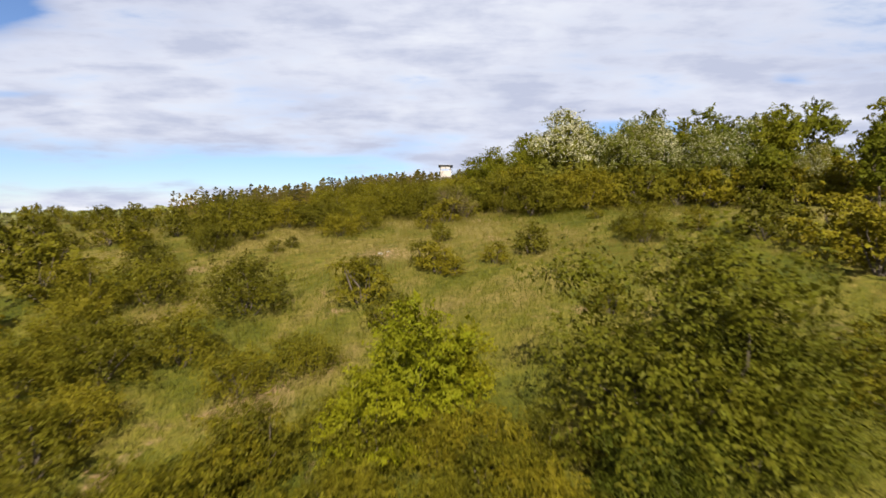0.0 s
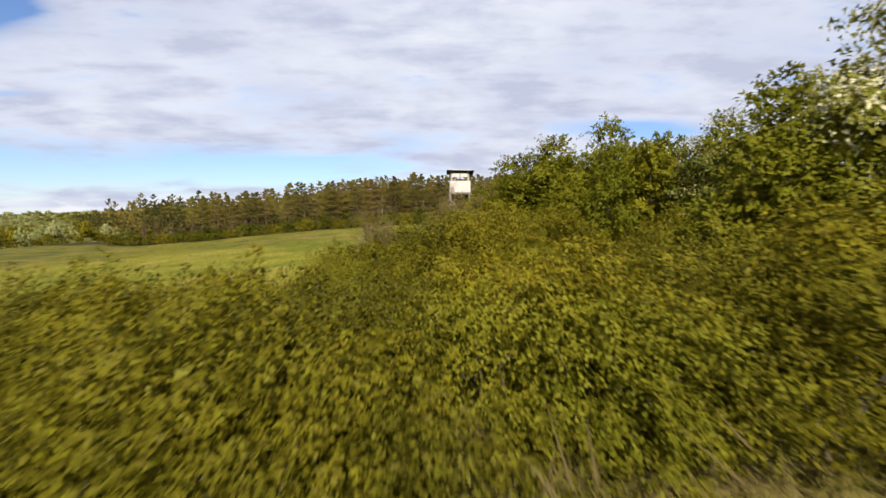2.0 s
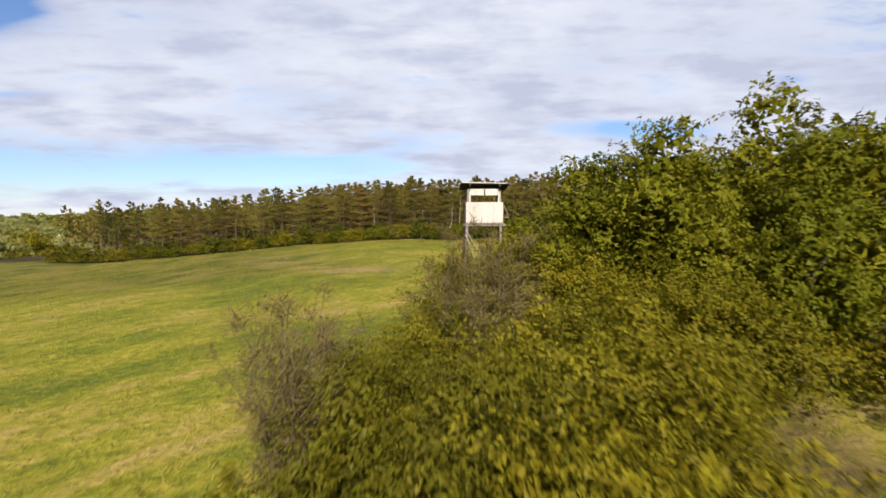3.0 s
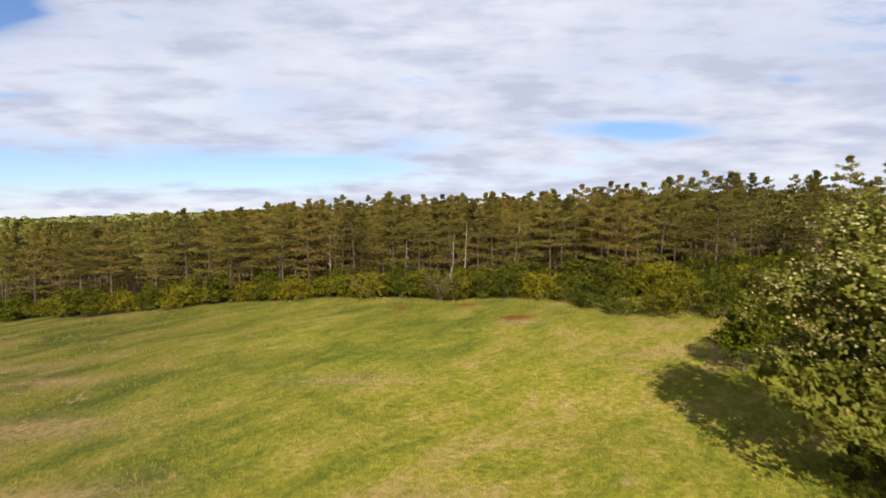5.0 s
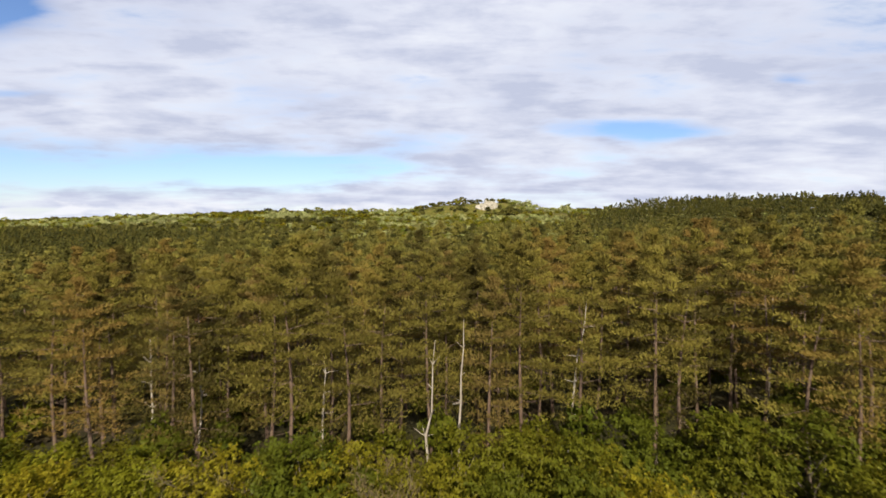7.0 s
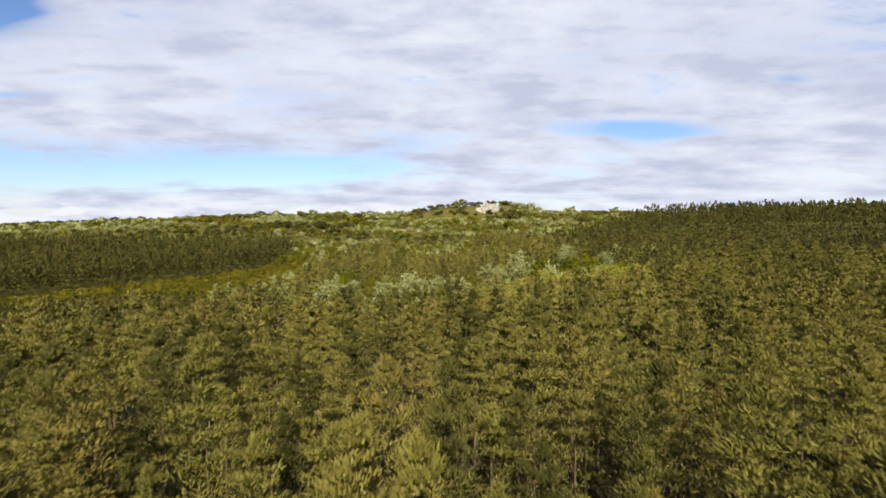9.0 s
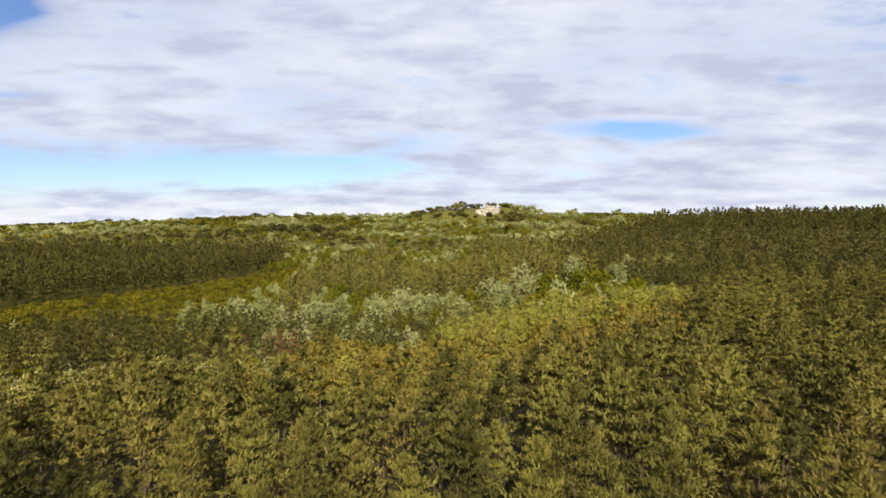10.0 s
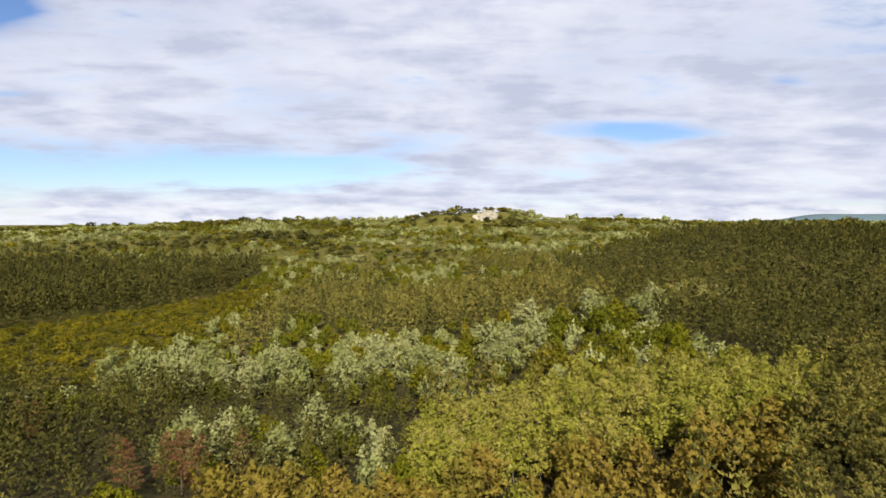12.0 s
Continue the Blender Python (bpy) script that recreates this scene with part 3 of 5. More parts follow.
def stand(name, bases, xs, ys, scales, mat, rng, label, category, sink=0.0, tall=None):
    """Many plants joined into one mesh: uncountable woods, scrub and grass."""
    xs, ys, scales = np.asarray(xs), np.asarray(ys), np.asarray(scales)
    zs = height(xs, ys) - sink
    pick, spin, tint = rng.integers(len(bases), size=len(xs)), rng.uniform(0, 6.28, len(xs)), rng.random(len(xs))
    tall = np.ones(len(xs)) if tall is None else tall
    out, tones = [], []
    for b, (v, t) in enumerate(bases):
        k = np.where(pick == b)[0]
        if not len(k):
            continue
        c, s = np.cos(spin[k])[:, None], np.sin(spin[k])[:, None]
        x = (v[None, :, 0] * c - v[None, :, 1] * s) * scales[k, None] + xs[k, None]
        y = (v[None, :, 0] * s + v[None, :, 1] * c) * scales[k, None] + ys[k, None]
        z = v[None, :, 2] * (scales[k] * tall[k])[:, None] + zs[k, None]
        verts = np.stack([x, y, z], 2).reshape(-1, 3)
        tris = (t[None] + (np.arange(len(k)) * len(v))[:, None, None]).reshape(-1, 3)
        out.append((verts, tris))
        tones.append(np.repeat(tint[k], len(v)))
    v, t = join(out)
    ob = new(name, mesh_of(name, v, t, mat, values={"tint": np.concatenate(tones)}))
    return tagged(ob, label, category, kind="stuff")


def sown(rng, x0, x1, y0, y1, gap):
    """Jittered places on a grid over a rectangle."""
    gx, gy = np.meshgrid(np.arange(x0, x1, gap), np.arange(y0, y1, gap))
    gx = gx + (np.arange(gx.shape[0]) % 2)[:, None] * gap * 0.5
    return (gx + rng.uniform(-.36, .36, gx.shape) * gap).ravel(), (gy + rng.uniform(-.36, .36, gy.shape) * gap).ravel()


def low_crown(seed, high, wide, low, leaves, size, lobes=6):
    rng = np.random.default_rng(seed)
    lob = crown_lobes(rng, high, wide, low, lobes)
    p, w = lobe_points(rng, lob, max(6, leaves // 5))
    p = spray(rng, p, w, 0.15, wide * 0.2)
    sprays = clumps(rng, p, w, leaves, wide * 0.2, size, up=0.3, loose=0.2, small=True)
    inside = inner_leaves(rng, np.array([(0, 0, 0, 1.0)]), 0.9, size / wide * 1.1, 0.6)
    v = np.maximum(inside[0] * (wide * 0.85, wide * 0.85, high * 0.56) + (0, 0, high * 0.46), (-99, -99, 0.03))
    return join([sprays, (v, inside[1])])


# ---------------------------------------------------------------- ground
def forest_edge(x):
    """Where the pine wood begins, along y."""
    x = np.asarray(x, float)
    return 155.0 - 0.10 * np.clip(x - 6, 0, 60) + 0.10 * np.clip(-x - 18, 0, 80) + 1.2 * np.sin(x * 0.21) + 0.8 * np.sin(x * 0.53 + 1)


def build_ground():
    def steps(stops):
        out = [stops[0][0]]
        for (a, _), (b, d) in zip(stops, stops[1:]):
            k = max(1, int(round(abs(b - a) / d)))
            out += list(a + (b - a) * (np.arange(k) + 1) / k)
        return np.array(out)

    xs = steps(((-4500, 0), (-1200, 300), (-400, 40), (-120, 9), (-60, 3), (55, 1.1), (120, 4), (400, 14), (1200, 40), (4500, 300)))
    ys = steps(((-400, 0), (-20, 30), (170, 1.1), (420, 4), (700, 9), (1300, 20), (4800, 200)))
    gx, gy = np.meshgrid(xs, ys)
    x, y = gx.ravel(), gy.ravel()
    z = height(x, y)
    nx, ny = len(xs), len(ys)
    i = (np.arange(ny - 1)[:, None] * nx + np.arange(nx - 1)[None]).ravel()
    t = np.concatenate([np.stack([i, i + 1, i + nx + 1], 1), np.stack([i, i + nx + 1, i + nx], 1)])
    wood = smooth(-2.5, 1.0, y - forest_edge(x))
    # dark litter colour under the thickets also stands in for the deep shade there
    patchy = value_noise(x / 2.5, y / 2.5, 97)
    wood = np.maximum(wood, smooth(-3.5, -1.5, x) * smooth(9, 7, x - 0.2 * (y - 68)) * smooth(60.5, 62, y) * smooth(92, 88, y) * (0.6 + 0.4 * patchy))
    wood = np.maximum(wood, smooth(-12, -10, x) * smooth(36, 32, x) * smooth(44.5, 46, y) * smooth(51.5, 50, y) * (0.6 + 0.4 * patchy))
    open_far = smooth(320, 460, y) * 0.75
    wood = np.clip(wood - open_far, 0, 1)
    dry = np.clip(smooth(-70, -40, x) * smooth(70, 40, x) * smooth(66, 50, y) * smooth(17, 31, y + 4 * (value_noise(x / 4, y / 4, 93) - 0.5)) + 0.12 * smooth(-20, -4, y - forest_edge(x)), 0, 1)
    lush = np.clip(smooth(2, -26, x + 0.12 * (y - 110) + 9 * (value_noise(x / 9, y / 5, 91) - 0.5)) * smooth(92, 112, y), 0, 1)
    lush = np.maximum(lush, np.maximum(np.maximum(0.75 * smooth(34, 24, y), smooth(240, 300, y)), 0.55 * smooth(-26, -6, y - forest_edge(x))))
    bare = 0
    for u, v, r, q, k in ((5.2, 138.5, 1.6, 0.9, 0.9), (-9.0, 108.0, 3.2, 1.5, 0.8), (-14.0, 112.5, 3.0, 1.1, 0.6), (-11.5, 106.0, 2.2, 0.8, 0.7), (-2.0, 112.0, 2.0, 0.6, 0.5), (4.5, 108.5, 1.8, 0.7, 0.5), (-24.0, 126.0, 3.0, 0.9, 0.6), (-20.0, 119.0, 4.0, 1.3, 0.6), (-3.4, 30.6, 1.3, 1.0, 1.0),
                          (1.5, 104.5, 1.6, 0.8, 0.5), (-6.0, 124.0, 3.5, 0.8, 0.45), (12.0, 128.0, 2.5, 0.9, 0.4), (-5.4, 15.5, 0.9, 1.4, 0.8), (-30.0, 131.0, 4.0, 1.0, 0.5), (2.6, 40.6, 1.2, 1.5, 0.4)):
        bare = np.maximum(bare, min(1.0, k + 0.2) * np.exp(-((x - u) / r) ** 2 - ((y - v) / q) ** 2))
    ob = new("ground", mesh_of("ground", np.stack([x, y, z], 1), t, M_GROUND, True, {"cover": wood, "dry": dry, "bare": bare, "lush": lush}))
    tagged(ob, "rolling hillside of yellow-green meadow and dark forest floor, shade painted in under thickets", "ground", kind="structure")


build_ground()


# ---------------------------------------------------------------- the raised hide at the field's edge
def box(bm, x0, x1, y0, y1, z0, z1, bevel=0.008, turn=None):
    made = bmesh.ops.create_cube(bm, size=1.0)["verts"]
    m = Matrix.Translation(((x0 + x1) / 2, (y0 + y1) / 2, (z0 + z1) / 2)) @ Matrix.Diagonal((x1 - x0, y1 - y0, z1 - z0, 1))
    bmesh.ops.transform(bm, matrix=(turn @ m) if turn else m, verts=made)
    if bevel:
        edges = list({e for v in made for e in v.link_edges})
        bmesh.ops.bevel(bm, geom=edges, offset=bevel, segments=1, affect="EDGES")


def solid(name, parent, mat, boxes, bevel=0.008, label=""):
    bm = bmesh.new()
    for b in boxes:
        box(bm, *b[:6], bevel, b[6] if len(b) > 6 else None)
    me = bpy.data.meshes.new(name)
    bm.to_mesh(me)
    bm.free()
    me.materials.append(mat)
    ob = new(name, me)
    ob.parent = parent
    return tagged(ob, label)


def pole(name, parent, mat, a, b, r, label="", seed=0):
    rng = np.random.default_rng(seed)
    v, t = tube(bent(rng, a, b, 6, 0.015), np.linspace(r, r * 0.85, 6), 8)
    k = len(v)
    v = np.concatenate([v, [a, b]])
    caps = [(k, (j + 1) % 8, j) for j in range(8)] + [(k + 1, k - 8 + j, k - 8 + (j + 1) % 8) for j in range(8)]
    ob = new(name, mesh_of(name, v, np.concatenate([t, caps]), mat, False))
    ob.parent = parent
    return tagged(ob, label)


def hunting_hide(x, y):
    hide = new("hunting_hide")
    base = ground_at(x, y)
    hide.location = (x, y, base)
    d = 6.12 - base                      # height of the cabin's floor above the ground
    w, q = 0.80, 0.72                    # half width and half depth
    for i, (sx, sy) in enumerate(((-1, -1), (1, -1), (-1, 1), (1, 1))):
        pole("post", hide, M_WOOD, (sx * (w + 0.18) - 0.05, sy * (q + 0.1), -0.25), (sx * (w - 0.12) + (0.05 if sx < 0 else 0), sy * (q - 0.06), d + 1.50), 0.075, seed=i)
    pole("brace", hide, M_WOOD, (-w - 0.02, -q - 0.05, d - 0.3), (0.05, -q - 0.05, d - 1.7), 0.032, seed=7)
    pole("brace", hide, M_WOOD, (-w - 0.02, -q - 0.1, d - 0.5), (w, -q - 0.1, 0.5), 0.045, seed=8)
    pole("brace", hide, M_WOOD, (w + 0.05, -q + 0.1, d - 0.5), (w + 0.14, q, 0.4), 0.045, seed=9)
    pole("side_strut", hide, M_WOOD, (w + 0.04, -q, d + 0.75), (w + 0.27, -q + 0.1, d + 0.28), 0.022, seed=10)
    solid("platform", hide, M_WOOD, [(-w - 0.04, w + 0.06, -q - 0.06 + 0.30 * i, -q + 0.20 + 0.30 * i, d - 0.05, d + 0.0) for i in range(5)])
    solid("beam", hide, M_WOOD, [(-w - 0.10, w + 0.12, -q - 0.05, -q + 0.05, d - 0.13, d - 0.075)])
    solid("beam", hide, M_WOOD, [(-w - 0.10, w + 0.30, q - 0.02, q + 0.10, d - 0.15, d - 0.055)])
    solid("beam", hide, M_WOOD, [(w + 0.065, w + 0.26, -q - 0.05, -q + 0.03, d + 0.22, d + 0.27)])
    # parapet boards: three upright sheets to the front, boarded sides and back
    for a, b in ((-w, -w + 0.34), (-w + 0.345, -w + 1.18), (-w + 1.185, w)):
        solid("front_panel", hide, M_BOARD, [(a, b, -q - 0.045, -q - 0.02, d + 0.015, d + 0.90)], 0.004)
    for sx in (-1, 1):
        for i in range(5):
            solid("side_board", hide, M_WOOD, [(sx * w - 0.012, sx * w + 0.012, -q, q, d + 0.01 + 0.18 * i, d + 0.17 + 0.18 * i)], 0.004)
    for i in range(5):
        solid("back_board", hide, M_DARK, [(-w, w, q - 0.012, q + 0.012, d + 0.01 + 0.18 * i, d + 0.17 + 0.18 * i)], 0.004)
    # upper flaps under the eaves, and the uprights beside the slit
    solid("flap", hide, M_BOARD, [(-w + 0.20, -0.03, -q - 0.05, -q - 0.03, d + 1.19, d + 1.47)], 0.004)
    solid("flap", hide, M_BOARD, [(0.03, w - 0.24, -q - 0.05, -q - 0.03, d + 1.19, d + 1.47)], 0.004)
    solid("upright", hide, M_BOARD, [(-w + 0.14, -w + 0.20, -q - 0.03, -q + 0.03, d + 0.9, d + 1.5)], 0.004)
    solid("upright", hide, M_BOARD, [(w - 0.22, w - 0.16, -q - 0.03, -q + 0.03, d + 0.9, d + 1.5)], 0.004)
    solid("upright", hide, M_DARK, [(-0.025, 0.025, -q - 0.055, -q + 0.0, d + 1.15, d + 1.5)], 0.004)
    for sx in (-1, 1):
        solid("side_flap", hide, M_DARK, [(sx * w - 0.012, sx * w + 0.012, -q + 0.08, q - 0.08, d + 1.15, d + 1.46)], 0.004)
    tilt = Matrix.Translation((0, 0, d + 1.57)) @ pose(0, 0, 0, -5, 1.2, 0)
    roof = solid("roof", hide, M_FELT, [(-w - 0.24, w + 0.26, -q - 0.32, q + 0.30, 0.0, 0.05, tilt)], 0.012)
    solid("roof_edge", roof, M_BOARD, [(-w - 0.20, w + 0.10, -q - 0.335, -q - 0.322, 0.03, 0.068, tilt)], 0.003, "pale edge strip of the roof")
    for sx in (-1, 1):
        solid("rafter", roof, M_DARK, [(sx * w * 0.8 - 0.03, sx * w * 0.8 + 0.03, -q - 0.3, q + 0.28, -0.09, -0.002, tilt)])
    tagged(hide, "raised wooden hunting hide with white boarded front and flat black roof", "hunting hide")


hunting_hide(0.37, 81.4)


# ---------------------------------------------------------------- scrub on the hillside
HAW = [shrub_model(10 + i, h, w, n, 0.070, M_HAWTHORN, small=True) for i, (h, w, n) in enumerate(((2.6, 2.0, 6600), (2.4, 2.2, 6600), (3.0, 1.9, 6600), (2.2, 1.6, 5000)))]
HAW_NEAR = [shrub_model(38 + i, h, w, 13000, 0.050, M_HAWTHORN, small=True) for i, (h, w) in enumerate(((2.7, 2.0), (2.4, 2.1)))]
HAW_SIDE = [shrub_model(14 + i, h, w, 2000, 0.125, M_HAWTHORN, small=True) for i, (h, w) in enumerate(((2.6, 2.0), (2.4, 2.2), (3.0, 1.9), (2.2, 1.7)))]
SPINDLE = [shrub_model(18 + i, 2.5, 2.0, 9000, 0.058, M_OLIVE, "spindle_bush", small=True) for i in range(2)]
FLOWERING = shrub_model(20, 2.6, 2.1, 9000, 0.065, M_HAWTHORN, blossom=260, small=True)
BRIGHT = [shrub_model(24 + i, 3.6, 1.7, 9000, 0.085, M_BRIGHT, "maple_shrub", lobes=12, small=True) for i in range(2)]
GREEN = [shrub_model(28 + i, 4.2, 2.5, 15000, 0.078, M_GREEN, "green_bush", lobes=12, small=True) for i in range(2)]
SMALL = [shrub_model(32 + i, 1.5, 0.95, 3600, 0.05, M_HAWTHORN, "small_bush", lobes=6, stems=5, small=True) for i in range(2)]


def twig_model(seed, high, wide, count):
    """A leafless shrub: fans of fine grey twigs, a few leaves left."""
    rng = np.random.default_rng(seed)
    wood, tip = [], []
    for i in range(16):
        a, l = rng.uniform(0, 6.28), rng.uniform(0.3, 1.0)
        end = np.array([math.cos(a) * wide * l, math.sin(a) * wide * l, high * rng.uniform(0.6, 1.0)])
        line = bent(rng, (rng.uniform(-.1, .1), rng.uniform(-.1, .1), -0.1), end, 6, 0.25)
        wood.append(tube(line, np.linspace(0.028, 0.006, 6), 4))
        tip.append(line[2:])
    tip = np.concatenate(tip)
    q = tip[rng.integers(len(tip), size=count)] + rng.normal(size=(count, 3)) * 0.14
    way = rng.normal(size=(count, 3)) + (0, 0, 0.6) + q * (0.5, 0.5, 0.1)
    leaf = tip[rng.integers(len(tip), size=count)] + rng.normal(size=(count, 3)) * 0.20
    return {"branchwork": mesh_of("twig_stems", *join(wood), M_BARK, True),
            "twig_fan": mesh_of("twigs", *spikes(rng, q, way, 0.45, 0.022), M_TWIG),
            "foliage": mesh_of("twig_leaves", *leaf_quads(rng, leaf, rng.normal(size=(count, 3)) + (0, 0, 0.8), 0.06), M_OLIVE)}


TALL = [shrub_model(36 + i, 4.0, 2.5, 10000, 0.07, M_HAWTHORN, lobes=13, small=True) for i in range(2)]
TWIGGY = [twig_model(40, 2.2, 1.5, 1100), twig_model(41, 1.7, 1.6, 900), twig_model(42, 4.3, 1.35, 2400), twig_model(43, 4.6, 1.5, 2600)]

HAW_LABEL = "dense olive-green hawthorn bush on the grassy slope"
# x, y, size
SLOPE_BUSHES = ((-8, 22, 0.95), (-12.6, 23.4, 0.9), (-17.2, 23.4, 1.1), (-21.5, 26, 1.2), (-10.4, 16.4, 0.85), (-9.6, 13.8, 0.62), (-11.6, 12.6, 0.7), (-4.6, 12.4, 0.72), (-12.6, 18.6, 0.8), (-12.6, 15.8, 0.8), (-8.6, 17.8, 0.7), (-15.2, 16.6, 0.9), (-6, 15.8, 0.6), (-4.4, 17.4, 0.55),
                (20, 25, 1.25), (22.6, 28, 1.2), (18.2, 31, 1.1), (-8.4, 36.2, 0.8), (-12.8, 32.6, 0.85), (-16.5, 34, 0.68), (-19.8, 32.4, 0.66), (-25, 34, 0.61), (11.7, 31.6, 0.85), (-2.4, 11, 0.5), (1.6, 11.4, 0.5), (-5.6, 11, 0.6), (-3, 13.6, 0.45),
                (-12, 35, 0.84), (-10.2, 36.2, 0.76), (-6.4, 34, 0.65), (-5.2, 36.2, 0.68), (-3.8, 43.6, 1.35), (-15, 37.5, 0.76), (-12.5, 38.8, 0.76), (-8, 40, 0.84), (-1.8, 42.6, 1.05), (6.8, 42.2, 1.2), (8.6, 43.4, 1.25), (-5.6, 40.6, 0.76))
RIDGE_BUSHES = ((-3, 45, 1.1), (-6.2, 44.6, 0.8), (-9.3, 43, 0.84), (-7.4, 37.6, 0.65), (-0.4, 47, 1.15), (2.4, 48.4, 1.2), (5.8, 50.2, 1.4), (8.4, 46, 1.25), (3.3, 46.8, 1), (4.9, 46.2, 1.2), (1.7, 46.6, 0.95), (6.4, 47.8, 1.3))
FIELD_BUSHES = ((-5.6, 60.5, 0.8), (-4.6, 62.4, 0.95), (-3.6, 61.0, 0.9), (-4.4, 59.2, 0.75), (-3.4, 64.4, 1.0), (-2.8, 58.8, 0.7), (3.6, 78.4, 1.5), (1.6, 84.4, 1.2), (-6.8, 55.2, 0.58), (-8.4, 56.6, 0.65), (3.0, 77.5, 1.2), (4.4, 83.5, 1.5), (8.6, 60.5, 1.0), (9.4, 63.0, 1.1), (11.6, 66.4, 1.2), (8.0, 57.6, 0.85))
THICKET = []
trng = np.random.default_rng(3)
for x0, x1, y0, y1, gap, share, lo, hi in ((-12, -8.5, 45.5, 50, 2.8, 0.86, 0.66, 0.9), (-8.5, -4, 45.5, 50, 2.8, 0.9, 0.92, 1.12), (-3.5, 3.5, 46, 50, 3.0, 0.86, 0.95, 1.2), (-2.8, 6.5, 61.5, 73, 2.9, 0.9, 0.75, 1.1), (9.5, 34, 44.5, 51, 3.0, 0.86, 1.1, 1.5), (-20, -9.5, 8.0, 15, 2.5, 0.6, 0.5, 0.78),
                                           (-23, -13, 15.5, 22, 3.1, 0.55, 0.5, 0.85), (-32, -12, 27, 44, 3.4, 0.8, 0.48, 0.72), (20, 29, 16, 32, 3.2, 0.7, 0.95, 1.3), (2.6, 9, 74, 92, 3.0, 0.86, 1.1, 1.5), (-2.4, 2, 73.5, 77.5, 2.2, 0.9, 0.7, 0.95), (-6.5, 4.0, 7.5, 14.0, 1.7, 0.88, 0.42, 0.68), (11, 20, 9, 17, 2.4, 0.7, 0.5, 0.8)):
    for x, y in zip(*sown(trng, x0, x1, y0, y1, gap)):
        lane = (abs(x + 7.6) < 1.6 and 12 < y < 16) or 57 < y < 71 and abs(x - 4.6 - 0.36 * (y - 58)) < 1.9
        if trng.random() < share and abs(x - 0.4) + abs(y - 81.4) > 2.2 and not lane:
            THICKET.append((x, y, trng.uniform(lo, hi) * (0.66 if 4.2 < x < 9 and 58 < y < 70 else 1.0)))
count = 0
for spots in (SLOPE_BUSHES, RIDGE_BUSHES, FIELD_BUSHES, THICKET):
    for x, y, s in spots:
        if count % 7 in (2, 5) and y > 53 or count % 3 == 1 and -2 < x < 9 and 44 < y < 76:
            plant(SPINDLE[count % 2], "spindle_bush", x, y, s * 0.95, count * 71.0, "yellow-olive spindle bush in the thicket", "bush", "spindle bushes in the thicket")
            count += 1
            continue
        plant(HAW_NEAR[count % 2] if -8 < x < 6 and 36 < y < 52 else (HAW if (abs(x) < 10 and y < 86) or (-16 < x < 12 and 10 < y < 62) else HAW_SIDE)[count % 4], "hawthorn_bush", x, y, s, count * 71.0, HAW_LABEL, "bush", "hawthorn bushes on the slope")
        count += 1
for i, (x, y, s) in enumerate(((1.6, 47.8, 0.86), (2.4, 78.8, 1.2), (2.0, 80.3, 1.22), (1.0, 79.5, 1.24), (3.8, 77.0, 1.05), (-0.5, 78.8, 1.08), (-1.4, 75.0, 0.72), (-0.8, 64.0, 1.05), (1.2, 66.5, 1.1), (0.4, 62.5, 1.0), (-2.6, 67.5, 0.8), (3.0, 66.9, 0.9), (5.2, 72.6, 1.0), (3.2, 72.5, 0.9))):
    plant(TALL[i % 2], "hawthorn_bush", x, y, s, i * 97, "tall olive-green hawthorn bush in the thicket before the hide", "bush", "tall hawthorn bushes")
for x, y, s, a in ((12.2, 69.4, 1.25, 20), (10.6, 55.5, 1.2, 140), (0.6, 70.2, 0.55, 75), (-3.4, 70.6, 0.8, 33)):
    plant(FLOWERING, "flowering_hawthorn", x, y, s, a, "hawthorn bush with scattered white blossom", "bush")
for i, (x, y, s) in enumerate(((-0.7, 14.4, 0.95), (-1.7, 12.4, 0.7), (0.6, 15.6, 0.6))):
    plant(BRIGHT[i % 2], "maple_shrub", x, y, s, 60 * i, "young yellow-green maple shrub with loose shoots", "bush")
for i, (x, y, s) in enumerate(((5.6, 12.9, 1.30), (7.1, 12.3, 0.95), (4.4, 10.8, 0.55), (13.4, 111.6, 0.6), (4.7, 83.2, 1.5), (6.4, 84.6, 1.4))):
    plant(GREEN[i % 2], "green_bush", x, y, s, 100 * i, "large bright green bush with arching leafy shoots", "bush")
for i, (x, y, s) in enumerate(((-3.5, 23.3, 1.45), (-2.0, 20.4, 1.05), (6.6, 21.4, 0.9), (15.5, 33.4, 1.15), (0.5, 26.9, 0.7), (-0.3, 27.5, 1.2), (-4.2, 25.6, 0.8), (4.9, 30.0, 1.25), (-0.9, 28.6, 1.0), (2.7, 28.4, 0.85), (-1.0, 36.5, 0.95), (-0.1, 33.2, 0.8), (-3.6, 27.8, 0.6), (12.8, 34.0, 0.8), (10.7, 38.5, 0.65), (11.1, 34.2, 0.7), (15.4, 42.6, 0.9),
                               (-8.7, 31.4, 0.5), (-9.4, 30.6, 0.55), (-4.1, 28.6, 0.4), (-11.3, 33.0, 0.7), (0.9, 11.6, 1.0), (-9.4, 12.2, 1.2), (2.2, 9.9, 0.9), (-3.0, 9.8, 0.9), (14, 29, 0.7), (0.2, 39.6, 1.3), (1.6, 42.4, 1.3), (-4.8, 54.0, 0.9), (-2.6, 56.6, 0.8), (0.8, 57.8, 0.9), (2.6, 55.2, 0.7), (-0.6, 54.2, 0.6), (4.2, 58.6, 0.9), (-6.0, 58.0, 1.0), (1.8, 60.4, 1.1), (-3.4, 59.6, 1.0))):
    plant(SMALL[i % 2], "small_bush", x, y, s, 47 * i, "small round dark green bush in tall grass", "bush", "small bushes in the grass")
